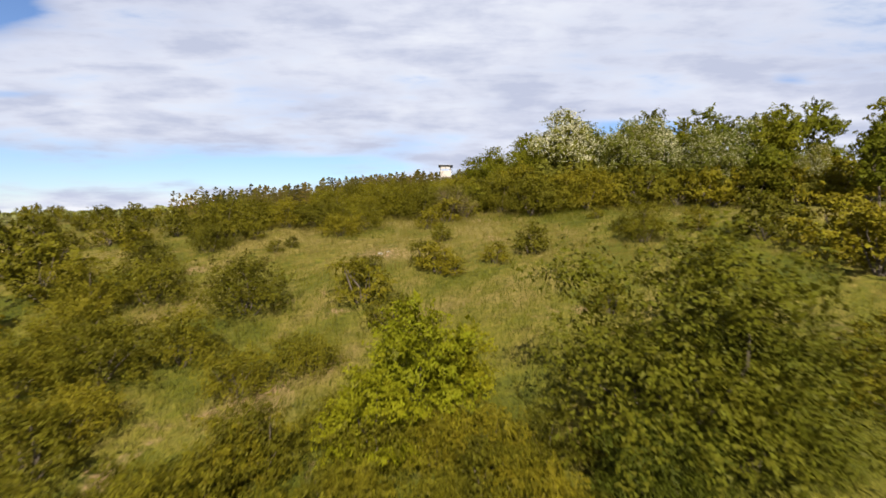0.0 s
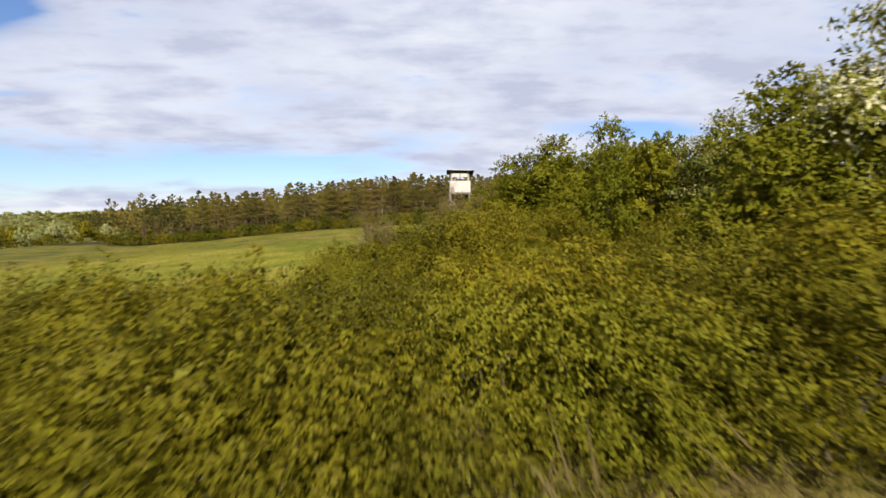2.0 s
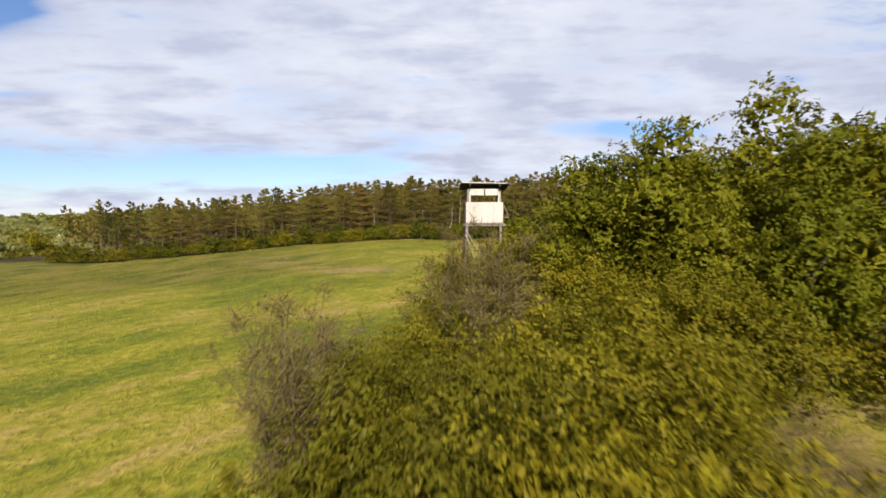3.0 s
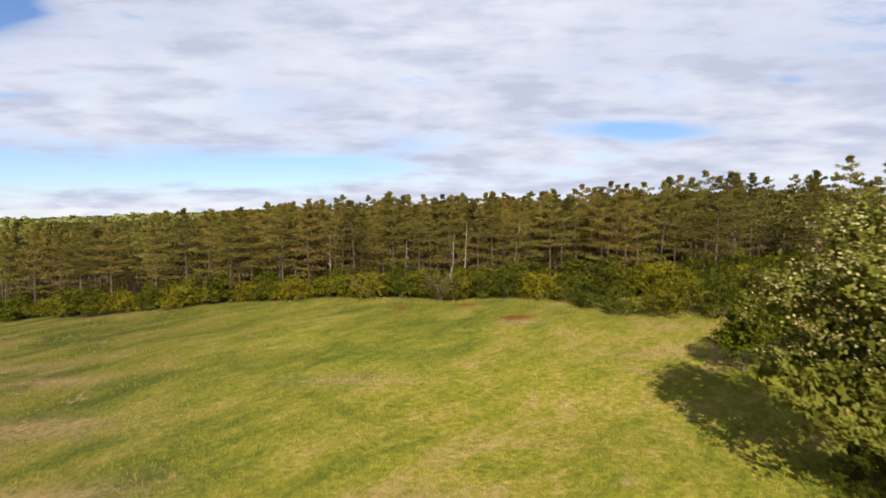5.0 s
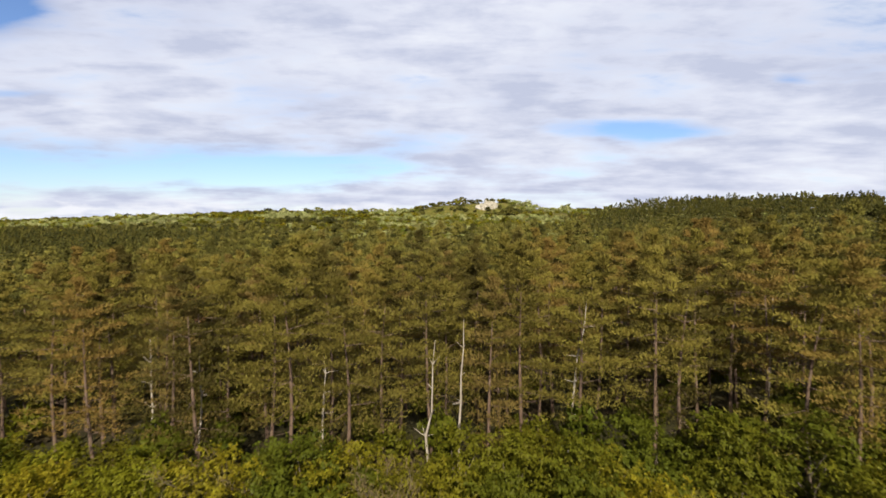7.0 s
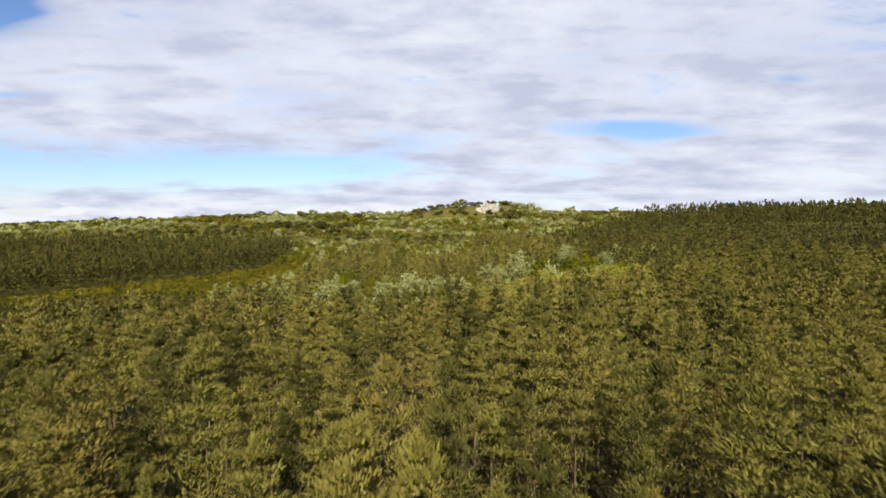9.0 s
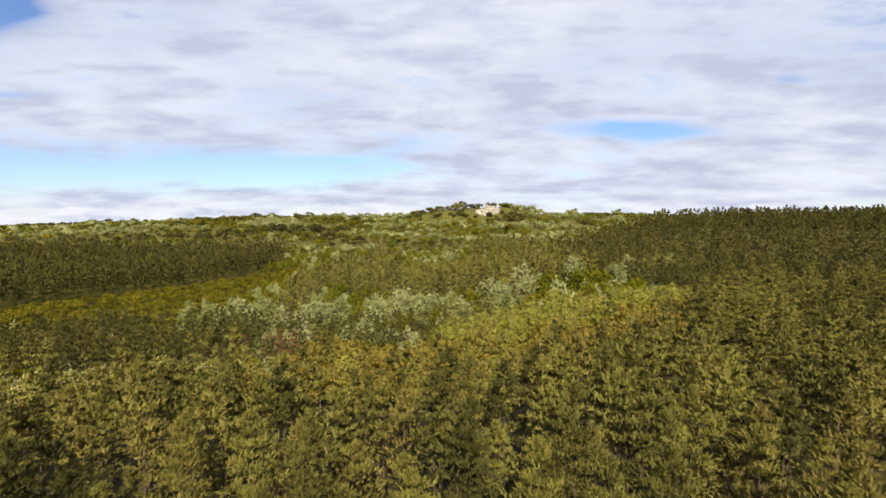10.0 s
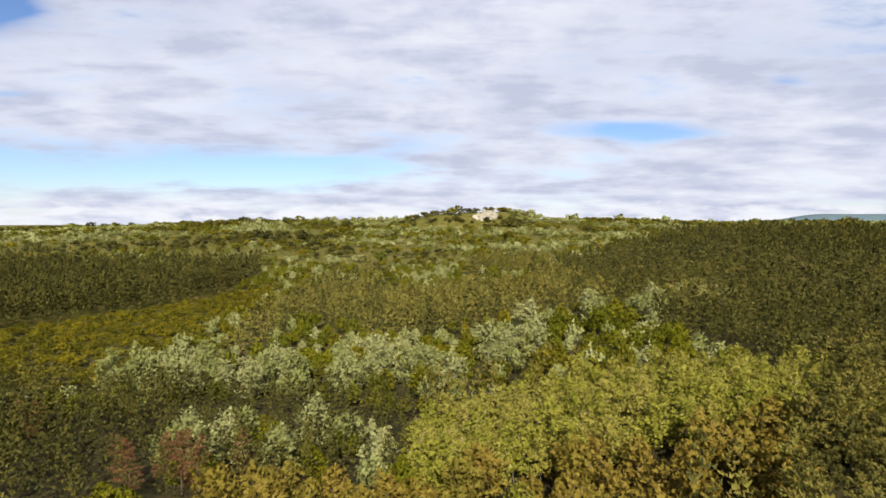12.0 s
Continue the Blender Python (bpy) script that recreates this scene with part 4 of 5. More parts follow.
for i, (x, y, s) in enumerate(((0.7, 40.6, 1.05), (-5.4, 76.4, 1.0), (-1.2, 44.0, 0.6), (1.3, 41.2, 1.0))):
    plant(TWIGGY[i % 2], "bare_shrub", x, y, s, 130 * i, "half-bare shrub of fine brown twigs", "bush")
for i, (x, y, s) in enumerate(((-4.4, 67.4, 0.86), (-5.0, 69.0, 0.75), (-0.3, 77.6, 1.0), (0.7, 76.6, 1.02), (1.5, 78.2, 1.04), (-1.3, 75.6, 0.85), (0.0, 74.2, 0.9))):
    plant(TWIGGY[2 + i % 2], "bare_shrub", x, y, s, 110 * i, "tall half-bare shrub of brown twigs with few olive leaves", "bush", "half-bare shrubs before the hide")

# ---------------------------------------------------------------- the wood beside the slope
LOCUST = [tree_model(50 + i, 8.2, 3.0, 0.6, 10000, 0.12, M_LOCUST, M_BARK, "locust", b, 13, 0.15, 0.10, True) for i, b in enumerate((6500, 1900))]
LATE = tree_model(53, 8.2, 3.0, 0.4, 10000, 0.12, M_LOCUST, M_BARK, "cream_locust_by_field", 4200, 13, 0.15, 0.10, True)
ELM = [tree_model(54 + i, h, w, 0.5, 11000, 0.13, M_LEAF, M_BARK, "elm", 0, 14, 0.17, 0.2, True) for i, (h, w) in enumerate(((9.4, 3.2), (8.4, 3.5), (10.2, 3.0)))]
ELM_SIDE = [tree_model(57 + i, h, w, 0.5, 5500, 0.19, M_LEAF, M_BARK, "elm", 0, 14, 0.17, 0.2, True) for i, (h, w) in enumerate(((9.4, 3.2), (8.4, 3.5), (10.2, 3.0)))]
for i, (x, y, s, a) in enumerate(((11.5, 51.8, 1.16, 0), (14.2, 53.4, 1.0, 80), (16.2, 49.6, 0.95, 150), (20.5, 52.5, 1.02, 30), (24.5, 47.5, 0.62, 200), (19.5, 117, 1.0, 10), (30, 44, 0.6, 90), (17.3, 50.4, 0.98, 250), (23.6, 50.0, 0.9, 310), (27.5, 50.5, 0.95, 120))):
    plant(LOCUST[0 if i in (0, 3) else 1], "locust_tree", x, y, s, a, "black locust tree covered in cream-white blossom clusters" if i in (0, 3) else "black locust tree with scattered cream blossom clusters", "tree", "flowering locust trees")
plant(LATE, "locust_tree", 15.2, 69.4, 1.05, 200, "black locust tree with cream blossom above the thicket", "tree", "flowering locust trees")
plant(LATE, "locust_tree", 13.2, 112.4, 1.2, 60, "black locust tree with fading cream blossom by the field", "tree", "flowering locust trees")
# elms at (15.4, 106.2), (12.2, 103.4), (18.2, 107.5): unseen, added to shade the field locust
for i, (x, y, s) in enumerate(((10.9, 78.4, 1.08), (13.6, 75.4, 0.95), (16.6, 64.6, 0.88), (19.5, 70.0, 1.0), (16.8, 57.5, 0.92), (22.0, 59.0, 1.0), (26.5, 55.5, 1.05), (31.5, 53.0, 1.1), (36.5, 53.5, 0.95), (42, 50, 1.2),
                               (16.6, 81.0, 1.1), (12.2, 88.0, 0.85), (18.5, 92.0, 1.0), (22, 75, 1.0), (28, 65, 1.0), (8.6, 82.6, 0.72), (26, 44.5, 0.6), (31, 39, 0.62), (36, 44, 0.8), (7.4, 74.6, 0.72), (19, 104, 0.95), (15.4, 106.2, 0.66), (12.2, 103.4, 0.72), (18.2, 107.5, 0.75), (24, 112, 1.0), (7.6, 78.6, 1.1), (5.4, 78.8, 0.80), (15.6, 124.0, 0.5), (18.0, 125.5, 0.55), (9.9, 74.0, 0.8), (3.9, 79.6, 0.84), (11.5, 60.5, 0.72), (29, 48.5, 0.75), (8.3, 52.6, 0.76))):
    plant((ELM if x < 13 else ELM_SIDE)[i % 3], "elm_tree", x, y, s, i * 83, "leafy dark green elm in the thicket by the field, three added unseen for shade", "tree", "elms in the thicket")

# ---------------------------------------------------------------- pine wood
PINE = [pine_model(70 + i, h, w, l) for i, (h, w, l) in enumerate(((10.8, 2.3, 3.6), (10.2, 2.1, 5.0), (9.8, 2.5, 2.6), (11.2, 2.2, 5.4), (10.4, 2.2, 3.2), (9.4, 2.5, 2.0)))]
RUSTY = pine_model(80, 8.6, 1.7, 2.4, M_RUST)
TAWNY = pine_model(81, 9.4, 2.0, 1.6, M_TAWNY)
rng = np.random.default_rng(7)
px, py = sown(rng, -150, 165, 150, 300, 2.8)
PINE_END = np.interp(px, (-150, -60, -30, -12, 0, 10, 21, 47, 60, 72, 90), (248, 236, 231, 234, 237, 240, 248, 274, 292, 300, 300))
inside = (py > forest_edge(px) + 0.8) & (py < PINE_END + rng.uniform(-2, 2, len(px))) & (np.abs(px) < 0.95 * (py - 95)) & (px > -86 - 0.3 * (py - 160))
px, py = px[inside], py[inside]
gapped = value_noise(px / 9, py / 9, 21) + 0.35 * rng.random(len(px)) > np.where(py < 174, 0.42, 0.34)
px, py = px[gapped], py[gapped]
near = ((py < forest_edge(px) + 7.5) & (px > -82) & (px < 44)) | ((py < 176) & (np.abs(px) < 27))
order = np.where(near)[0]
for i, k in enumerate(order[:215]):
    kind = RUSTY if i in (122,) else TAWNY if i % 13 == 5 and px[k] < 14 else PINE[int(rng.integers(6))]
    rusty = kind in (RUSTY, TAWNY)
    plant(kind, "pine_tree", px[k], py[k], rng.uniform(0.97, 1.07) * (1 + 0.10 * float(smooth(2, 38, px[k])) - 0.08 * float(smooth(20, 50, -px[k]))), rng.uniform(0, 360),
          "plantation pine with tawny brown dying needles" if rusty else "tall plantation pine with layered olive needles and bare trunk", "tree", "pines of the wood's edge")
rest = np.ones(len(px), bool)
rest[order[:215]] = False
px, py = px[rest], py[rest]


def pine_base(seed, high, wide, low, *shape):
    return pine_arrays(np.random.default_rng(seed), high, wide, low, *shape)[0]


CLOSE = [pine_base(86 + i, h, w, l, 0.80, 5, 2.2, 28, 0.27, 0.085, 0.55) for i, (h, w, l) in enumerate(((10.8, 1.6, 4.2), (9.6, 1.75, 3.6), (11.4, 1.5, 4.6), (8.8, 1.7, 3.2), (10.2, 1.65, 4.0)))]
MID = [pine_base(92 + i, h, w, l, 0.85, 5, 1.5, 11, 0.36, 0.20, 0.48) for i, (h, w, l) in enumerate(((10.8, 1.6, 5.2), (9.8, 1.7, 4.8), (11.4, 1.5, 5.6), (9.0, 1.7, 4.4), (10.2, 1.6, 5.0)))]
FAR = [pine_base(98 + i, h, w, l, 1.25, 5, 1.0, 5, 0.58, 0.36, 0.55) for i, (h, w, l) in enumerate(((10.6, 1.65, 4.0), (9.2, 1.8, 3.6), (11.2, 1.55, 4.4), (9.8, 1.7, 3.8)))]
DISTANT = [pine_base(102 + i, h, w, l, 1.8, 4, 1.0, 3, 0.80, 0.60, 0.60) for i, (h, w, l) in enumerate(((10.6, 1.7, 4.0), (9.2, 1.9, 3.8), (11.4, 1.6, 4.2)))]
size = rng.uniform(0.72, 1.10, len(px)) * (1 + 0.09 * smooth(2, 38, px) * smooth(195, 165, py))
fine = ((py < 212) & (np.abs(px) < 46)) | (py < forest_edge(px) + 9)
plain = ~fine & ((np.abs(px) < 0.81 * (py - 122) + 8) | (py < forest_edge(px) + 24))
stand("pine_wood", CLOSE, px[fine], py[fine], size[fine], M_NEEDLE_MID, rng, "dense olive pine plantation seen over its tops", "pine wood")
stand("pine_wood_beyond", MID, px[plain], py[plain], size[plain], M_NEEDLE_MID, rng, "olive pine plantation running on over the rise", "pine wood")
stems = (py < 225) & (fine | plain)
sx, sy = sown(rng, -150, 165, 150, 300, 3.6)
side = (sy > forest_edge(sx) + 1) & (sy < 298) & (np.abs(sx) >= 0.81 * (sy - 122) + 8) & (sy >= forest_edge(sx) + 24) & (sx > -86 - 0.3 * (sy - 160))
side |= (sy > forest_edge(sx) + 1) & (sy < 298) & (sx > 0.95 * (sy - 95))
stand("pine_wood_flank", DISTANT, sx[side], sy[side], rng.uniform(0.75, 1.05, side.sum()), M_NEEDLE, rng, "olive pine plantation running on beside the way", "pine wood")
stem = [tube([(0, 0, -0.3), (0, 0, 6.5)], (0.12, 0.05), 5)]
stand("pine_wood_trunks", stem, px[stems], py[stems], size[stems], M_PINE_BARK, rng, "bare reddish pine trunks inside the plantation", "pine trunks")

# ---------------------------------------------------------------- scrub along the wood's edge
EDGE = [shrub_model(110 + i, h, w, 4200, 0.105, m, "edge_shrub", lobes=8, stems=5, small=True) for i, (h, w, m) in enumerate(((2.9, 2.2, M_HAWTHORN), (2.4, 2.3, M_HAWTHORN), (3.3, 1.9, M_GREEN), (2.6, 2.1, M_LEAF)))]
i = 0
for row, (gap, off) in enumerate(((3.3, -2.2), (3.9, 0.2))):
    x = -74.0
    while x < 48:
        kind = (2, 0, 2)[i % 3] if x > 12 else (0, 2, 0, 2, 1, 2, 1, 3, 0, 2, 2)[i % 11]
        yy = float(forest_edge(x)) + off + rng.uniform(-1.0, 1.0) + (1.3 if x < 0 and row == 0 else 0.0)
        plant(EDGE[kind], "edge_shrub", x, yy, rng.uniform(0.72, 1.12) * (1.2 if x > 12 else 1.0), i * 67,
              ("rounded olive shrub along the pine wood's edge", "low dense olive shrub along the pine wood's edge", "dark green shrub along the pine wood's edge", "light green shrub along the pine wood's edge")[kind], "bush", "shrubs along the wood's edge")
        x += gap * rng.uniform(0.75, 1.3)
        i += 1
for x, y, s in ((14.5, 141.5, 0.75), (17.5, 140.0, 0.9), (21.5, 138, 1.1), (25, 140, 1.2), (20, 142.5, 1.1), (28, 136, 1.2), (12.8, 145.0, 0.8), (33, 134, 1.3), (3.2, 151.6, 0.85), (5.6, 150.4, 0.95), (8.8, 149.6, 1.0), (11.4, 148.2, 0.9), (6.8, 152.2, 1.1)):
    plant(EDGE[2 if i % 3 else 0], "edge_shrub", x, y, s, i * 67, "olive shrub reaching out into the meadow", "bush", "shrubs along the wood's edge")
    i += 1
plant(TWIGGY[0], "bare_shrub", -1.2, 151.6, 1.2, 40, "half-bare shrub of fine brown twigs", "bush")
plant(TWIGGY[1], "bare_shrub", -8.6, 152.6, 1.4, 10, "half-bare shrub of fine brown twigs", "bush")


UNDER = [low_crown(140 + i, h, w, 0.2, 170, 0.20) for i, (h, w) in enumerate(((2.6, 1.5), (2.0, 1.7), (3.2, 1.3)))]
bx, by = sown(rng, -62, 46, 152, 176, 2.7)
j = (by > forest_edge(bx) + 1.5) & (by < forest_edge(bx) + 15) & (rng.random(len(bx)) < 0.5)
stand("undergrowth", UNDER, bx[j], by[j], rng.uniform(0.6, 1.25, j.sum()), M_GREEN, rng, "dark green undergrowth beneath the first pines", "undergrowth")


def dead_pine(x, y, high, lean, seed):
    """A bleached standing trunk with broken stubs."""
    r = np.random.default_rng(seed)
    tree = new("dead_pine")
    tree.location = (x, y, ground_at(x, y) - 0.1)
    line = bent(r, (0, 0, -0.2), (lean, 0, high), 7, 0.07)
    ob = new("trunk", mesh_of("dead_trunk", *tube(line, np.linspace(0.085, 0.016, 7), 8), M_DEAD, True))
    ob.parent = tree
    for i in range(9):
        p = line[2 + i % 4]
        a, l = r.uniform(0, 6.28), r.uniform(0.25, 0.7)
        b = new("branch", mesh_of("dead_branch", *tube(bent(r, p, p + np.array([math.cos(a) * l, math.sin(a) * l, r.uniform(-.1, .5)]), 4, 0.15), np.linspace(0.03, 0.007, 4), 5), M_DEAD, True))
        b.parent = tree
    tagged(tree, "bleached dead pine trunk with broken branch stubs", "dead tree", "dead pines at the wood's edge")


for x, y, h, l, s in ((1.55, 156.3, 8.0, 0.40, 1), (-13.9, 157.6, 6.8, 0.1, 2), (0.0, 156.9, 7.2, 0.3, 3), (17.5, 158.2, 8.0, 0.3, 6), (7.2, 158.2, 8.6, 0.6, 4), (-11.3, 156.6, 6.4, 0.3, 5), (-5.4, 157.4, 6.2, 0.4, 7)):
    dead_pine(x, y, h, l, s)

# ---------------------------------------------------------------- the valley behind the wood
GOLD = [tree_model(120 + i, h, 2.75, 1.0, 1700, 0.20, M_GOLD, M_BARK, "cream_locust_grove", b, 8, 0.10, 0.20, True, 0.13) for i, (h, b) in enumerate(((7.8, 60), (7.2, 130), (8.4, 260)))]
OCHRE = [tree_model(124 + i, 6.2, 2.5, 0.8, 1500, 0.22, M_OCHRE, M_BARK, "oak", 0, 8, 0.12, 0.2, True, 0.10) for i in range(2)]
SILVER = [tree_model(128 + i, h, w, 0.9, 2500, 0.22, M_SILVER, M_POPLAR_BARK, "poplar", 0, 11, 0.12, 0.2, True, 0.10) for i, (h, w) in enumerate(((9.6, 3.7), (8.6, 4.1), (10.4, 3.5)))]
CREAM = [tree_model(132 + i, 7.4, 2.8, 1.0, 1600, 0.24, M_LOCUST, M_BARK, "cream_locust", 560, 9, 0.10, 0.24, True, 0.10) for i in range(2)]
BROAD = [tree_model(136 + i, 7.4, 2.8, 0.9, 1700, 0.26, M_LEAF, M_BARK, "broadleaf", 0, 8, 0.13, 0.2, True, 0.10) for i in range(2)]
vx, vy = sown(rng, -150, 150, 240, 420, 4.5)
belt = np.interp(vx, (-150, -62, -20, 0, 30, 55, 78, 150), (362, 347, 336, 331, 346, 364, 392, 430))


def grove(x, y):
    """The sunlit grove of yellow-green locusts."""
    return (x > 2) & (x < 72) & (y > 276 - 0.05 * x) & (y < 307 - 0.0045 * (x - 38) ** 2)


ox, oy = sown(rng, 0, 74, 268, 312, 3.3)
inside = grove(ox, oy)
for k, (x, y) in enumerate(zip(ox[inside], oy[inside])):
    flower = value_noise(x / 9, y / 9, 33) > 0.62
    plant(GOLD[2 if flower else k % 2], "locust_tree", x, y, rng.uniform(0.66, 1.0), rng.uniform(0, 360),
          "yellow-green locust tree with cream flower tips" if flower else "yellow-green locust tree in a sunlit grove", "tree", "trees of the yellow grove")
patch = value_noise(vx / 11, vy / 11, 31) * 0.7 + rng.random(len(vx)) * 0.3
for k in range(len(vx)):
    x, y, p = vx[k], vy[k], patch[k]
    if abs(x) > 0.88 * (y - 188) + 14:
        continue
    turn, s = rng.uniform(0, 360), rng.uniform(0.62, 1.14)
    if -62 < x < -20 and 246 < y < 264 + 0.1 * (x + 24):
        plant(CREAM[k % 2], "locust_tree", x, y, s * 0.98, turn, "cream-flowering locust tree behind the pine wood", "tree", "flowering locust trees")
    elif grove(x, y):
        continue
    elif -21 < x < 52 and 246 + 0.5 * max(x, 0) < y <= 277:
        if p > 0.22:
            plant(OCHRE[k % 2], "young_oak", x, y, s * 1.15, turn, "young oak with ochre-brown spring leaves", "tree", "young oaks of the grove")
        else:
            plant(GOLD[k % 2], "locust_tree", x, y, s * 0.9, turn, "yellow-green locust tree in a sunlit grove", "tree", "trees of the yellow grove")
    elif (-34 < x < -2 and 284 < y < 301) or (-33 < x <= -21 and 262 < y < 277):
        if k % 3 == 0:
            continue
        plant((SILVER if p > 0.35 else BROAD)[k // 2 % 2], "poplar_tree", x, y, s * 0.82, turn, "grey-green silver poplar in the valley", "tree", "silver poplars in the valley")
    elif -76 < x < 84 and abs(y - belt[k]) < 12:
        dense = ((x + 61) / 13) ** 2 + ((y - 346) / 13) ** 2 < 1
        if k % (4 if dense else 2) == 1:
            continue
        if p > 0.50 or dense:
            plant(SILVER[k // 2 % 3], "poplar_tree", x, y, s * 1.12, turn, "silver-leaved poplar with whitish trunk in the valley", "tree", "silver poplars in the valley")
        else:
            plant(BROAD[k % 2], "broadleaf_tree", x, y, s, turn, "dark green broadleaved tree among poplars", "tree", "green trees in the valley")
    elif (x - 88) ** 2 + (y - 392) ** 2 < 200 or (x - 106) ** 2 + (y - 352) ** 2 < 30 or (x - 78) ** 2 + (y - 318) ** 2 < 36:
        plant(CREAM[k % 2], "locust_tree", x, y, s, turn, "cream-flowering locust tree among pines", "tree", "flowering locust trees")
    elif -100 < x < -44 and 286 < y < 322 and p > 0.70:
        plant(RUSTY, "pine_tree", x, y, s * 0.9, turn, "pine with rust-brown dying needles", "tree", "dying pines in the valley")


for i, (x, y, s) in enumerate(((-27.0, 284.0, 0.95), (-30.2, 286.5, 0.85), (-24.2, 283.0, 0.9), (-20.8, 288.5, 0.8), (-33.4, 283.2, 0.9), (-28.6, 289.8, 0.8), (-36.8, 287.5, 0.85))):
    plant(RUSTY, "pine_tree", x, y, s, 53 * i, "pine with rust-brown dying needles", "tree", "dying pines in the valley")


def taken(x, y):
    """Where the groves above stand."""
    b = np.interp(x, (-150, -62, -20, 0, 30, 55, 78, 150), (362, 347, 336, 331, 346, 364, 392, 430))
    return (((x > -62) & (x < -24) & (y > 243) & (y < 264)) | ((x > -33) & (x < 52) & (y > 246 + 0.5 * np.maximum(x, 0)) & (y < 277)) | ((y >= 270) & grove(x, y + 3))
            | ((x > -76) & (x < 84) & (np.abs(y - b) < 12))
            | ((x - 88) ** 2 + (y - 392) ** 2 < 200))


# pines across the valley and up the hill
gx, gy = sown(rng, -420, 420, 245, 620, 3.1)
kind = value_noise(gx / 38, gy / 30, 41) * 0.75 + value_noise(gx / 13, gy / 13, 42) * 0.25
def pine_block(x, y):
    """The closed pine stand across the valley."""
    return (x < -100 - 0.05 * (y - 482)) & (y > 482 + 1.4 * (x + 104)) & (y < 562) & (y > 372)


def shrub_strip(x, y):
    """The low open strip before that stand."""
    return (x < -74) & (x > -178) & (y > 350) & (y < 500) & ~pine_block(x, y)


block, strip = pine_block(gx, gy), shrub_strip(gx, gy)
hill = (gx > 62) & (gy < 490)
seen = np.abs(gx) < 0.83 * (gy - 140)
apart = (gx < -56) & (gy > 340) & (gy < 475) & ~block
low_stand = (gx > -42) & (gx < 4) & (gy > 276) & (gy < 332)
pine = seen & ~taken(gx, gy) & ~strip & ~apart & (block | low_stand | (hill & (gy < 540)) | ((gy < 455) & (kind > 0.50)) | ((gy < 540) & (kind > 0.60)))
pine &= ~((gx < 165) & (gx > -150) & (gy < np.interp(gx, (-150, -60, -30, -12, 0, 10, 21, 47, 60, 72, 90), (248, 236, 231, 234, 237, 240, 248, 274, 292, 300, 300))))
# the hollow's pines take the dark needles, which also stand in for shade
hollow = (gx < 4) & (gy > 276) & (gy < 332)
grown = rng.uniform(0.72, 1.12, len(gx)) * np.where(low_stand, 0.72, np.where(block, 1.28, 1.0))
for name, bases, mat, j, label in (("pine_slope", FAR, M_NEEDLE_MID, pine & ~block & ~hill & (gy < 350) & ~hollow, "olive pines on the valley's near slope"),
                                   ("pine_hollow", FAR, M_NEEDLE_DARK, pine & ~block & hollow, "dark pines in the hollow below the poplars, shade put into their needle colour"),
                                   ("pine_valley", DISTANT, M_NEEDLE_MID, pine & ~block & ~hill & (gy >= 350), "olive pines scattered across the valley"),
                                   ("pine_stand", DISTANT, M_NEEDLE_DARK, pine & block, "closed stand of dark pines across the valley"),
                                   ("pine_hill_foot", FAR, M_NEEDLE_DARK, pine & hill & (gy < 345), "dark pines on the hill beside the grove"),
                                   ("pine_hill", DISTANT, M_NEEDLE_DARK, pine & hill & (gy >= 345), "dark pine wood over the hill")):
    stand(name, bases, gx[j], gy[j], grown[j], mat, rng, label, "pine wood")

# mixed green trees and shrubs between
LUMP = [low_crown(150 + i, h, w, 0.4, 90, 0.5) for i, (h, w) in enumerate(((6.0, 2.8), (5.0, 3.2), (7.2, 2.6)))]
mx, my = sown(rng, -420, 420, 250, 560, 4.8)
tone = value_noise(mx / 24, my / 20, 51) * 0.6 + rng.random(len(mx)) * 0.4
k2 = value_noise(mx / 38, my / 30, 41) * 0.75 + value_noise(mx / 13, my / 13, 42) * 0.25
block, strip = pine_block(mx, my), shrub_strip(mx, my)
free = (np.abs(mx) < 0.86 * (my - 190) + 20) & ~taken(mx, my) & (k2 < 0.52) & ~block & ~strip & ~((mx > 62) & (my < 520)) & (my > 265)
for name, mat, sel, label in (("green_scrub", M_LEAF, tone < 0.42, "dark green broadleaved scrub across the valley"),
                              ("silver_scrub", M_SILVER, (tone >= 0.42) & (tone < 0.56), "pale silver-green poplar scrub across the valley"),
                              ("olive_scrub", M_HAWTHORN, tone >= 0.56, "olive-green scrub across the valley")):
    j = free & sel
    stand(name, LUMP, mx[j], my[j], rng.uniform(0.6, 1.1, j.sum()), mat, rng, label, "scrub")

lx, ly = sown(rng, -520, -92, 150, 540, 5.8)
j = (ly > 60 - 0.95 * lx) & (ly < 130 - 1.15 * lx)
for k, (name, mat, label) in enumerate((("side_scrub", M_HAWTHORN, "olive scrub in the low ground beside the wood"), ("side_pale_scrub", M_SILVER, "pale flowering scrub in the low ground beside the wood"))):
    m = j & ((np.arange(len(lx)) % 3 == 0) == bool(k))
    stand(name, LUMP, lx[m], ly[m], rng.uniform(0.5, 0.9, m.sum()), mat, rng, label, "scrub")

j = strip & (np.abs(mx) < 0.86 * (my - 190) + 20)
stand("strip_scrub", LUMP, mx[j], my[j], rng.uniform(0.85, 1.2, j.sum()), M_HAWTHORN, rng, "low yellow-olive scrub before the pine stand", "scrub", tall=np.full(j.sum(), 0.45))

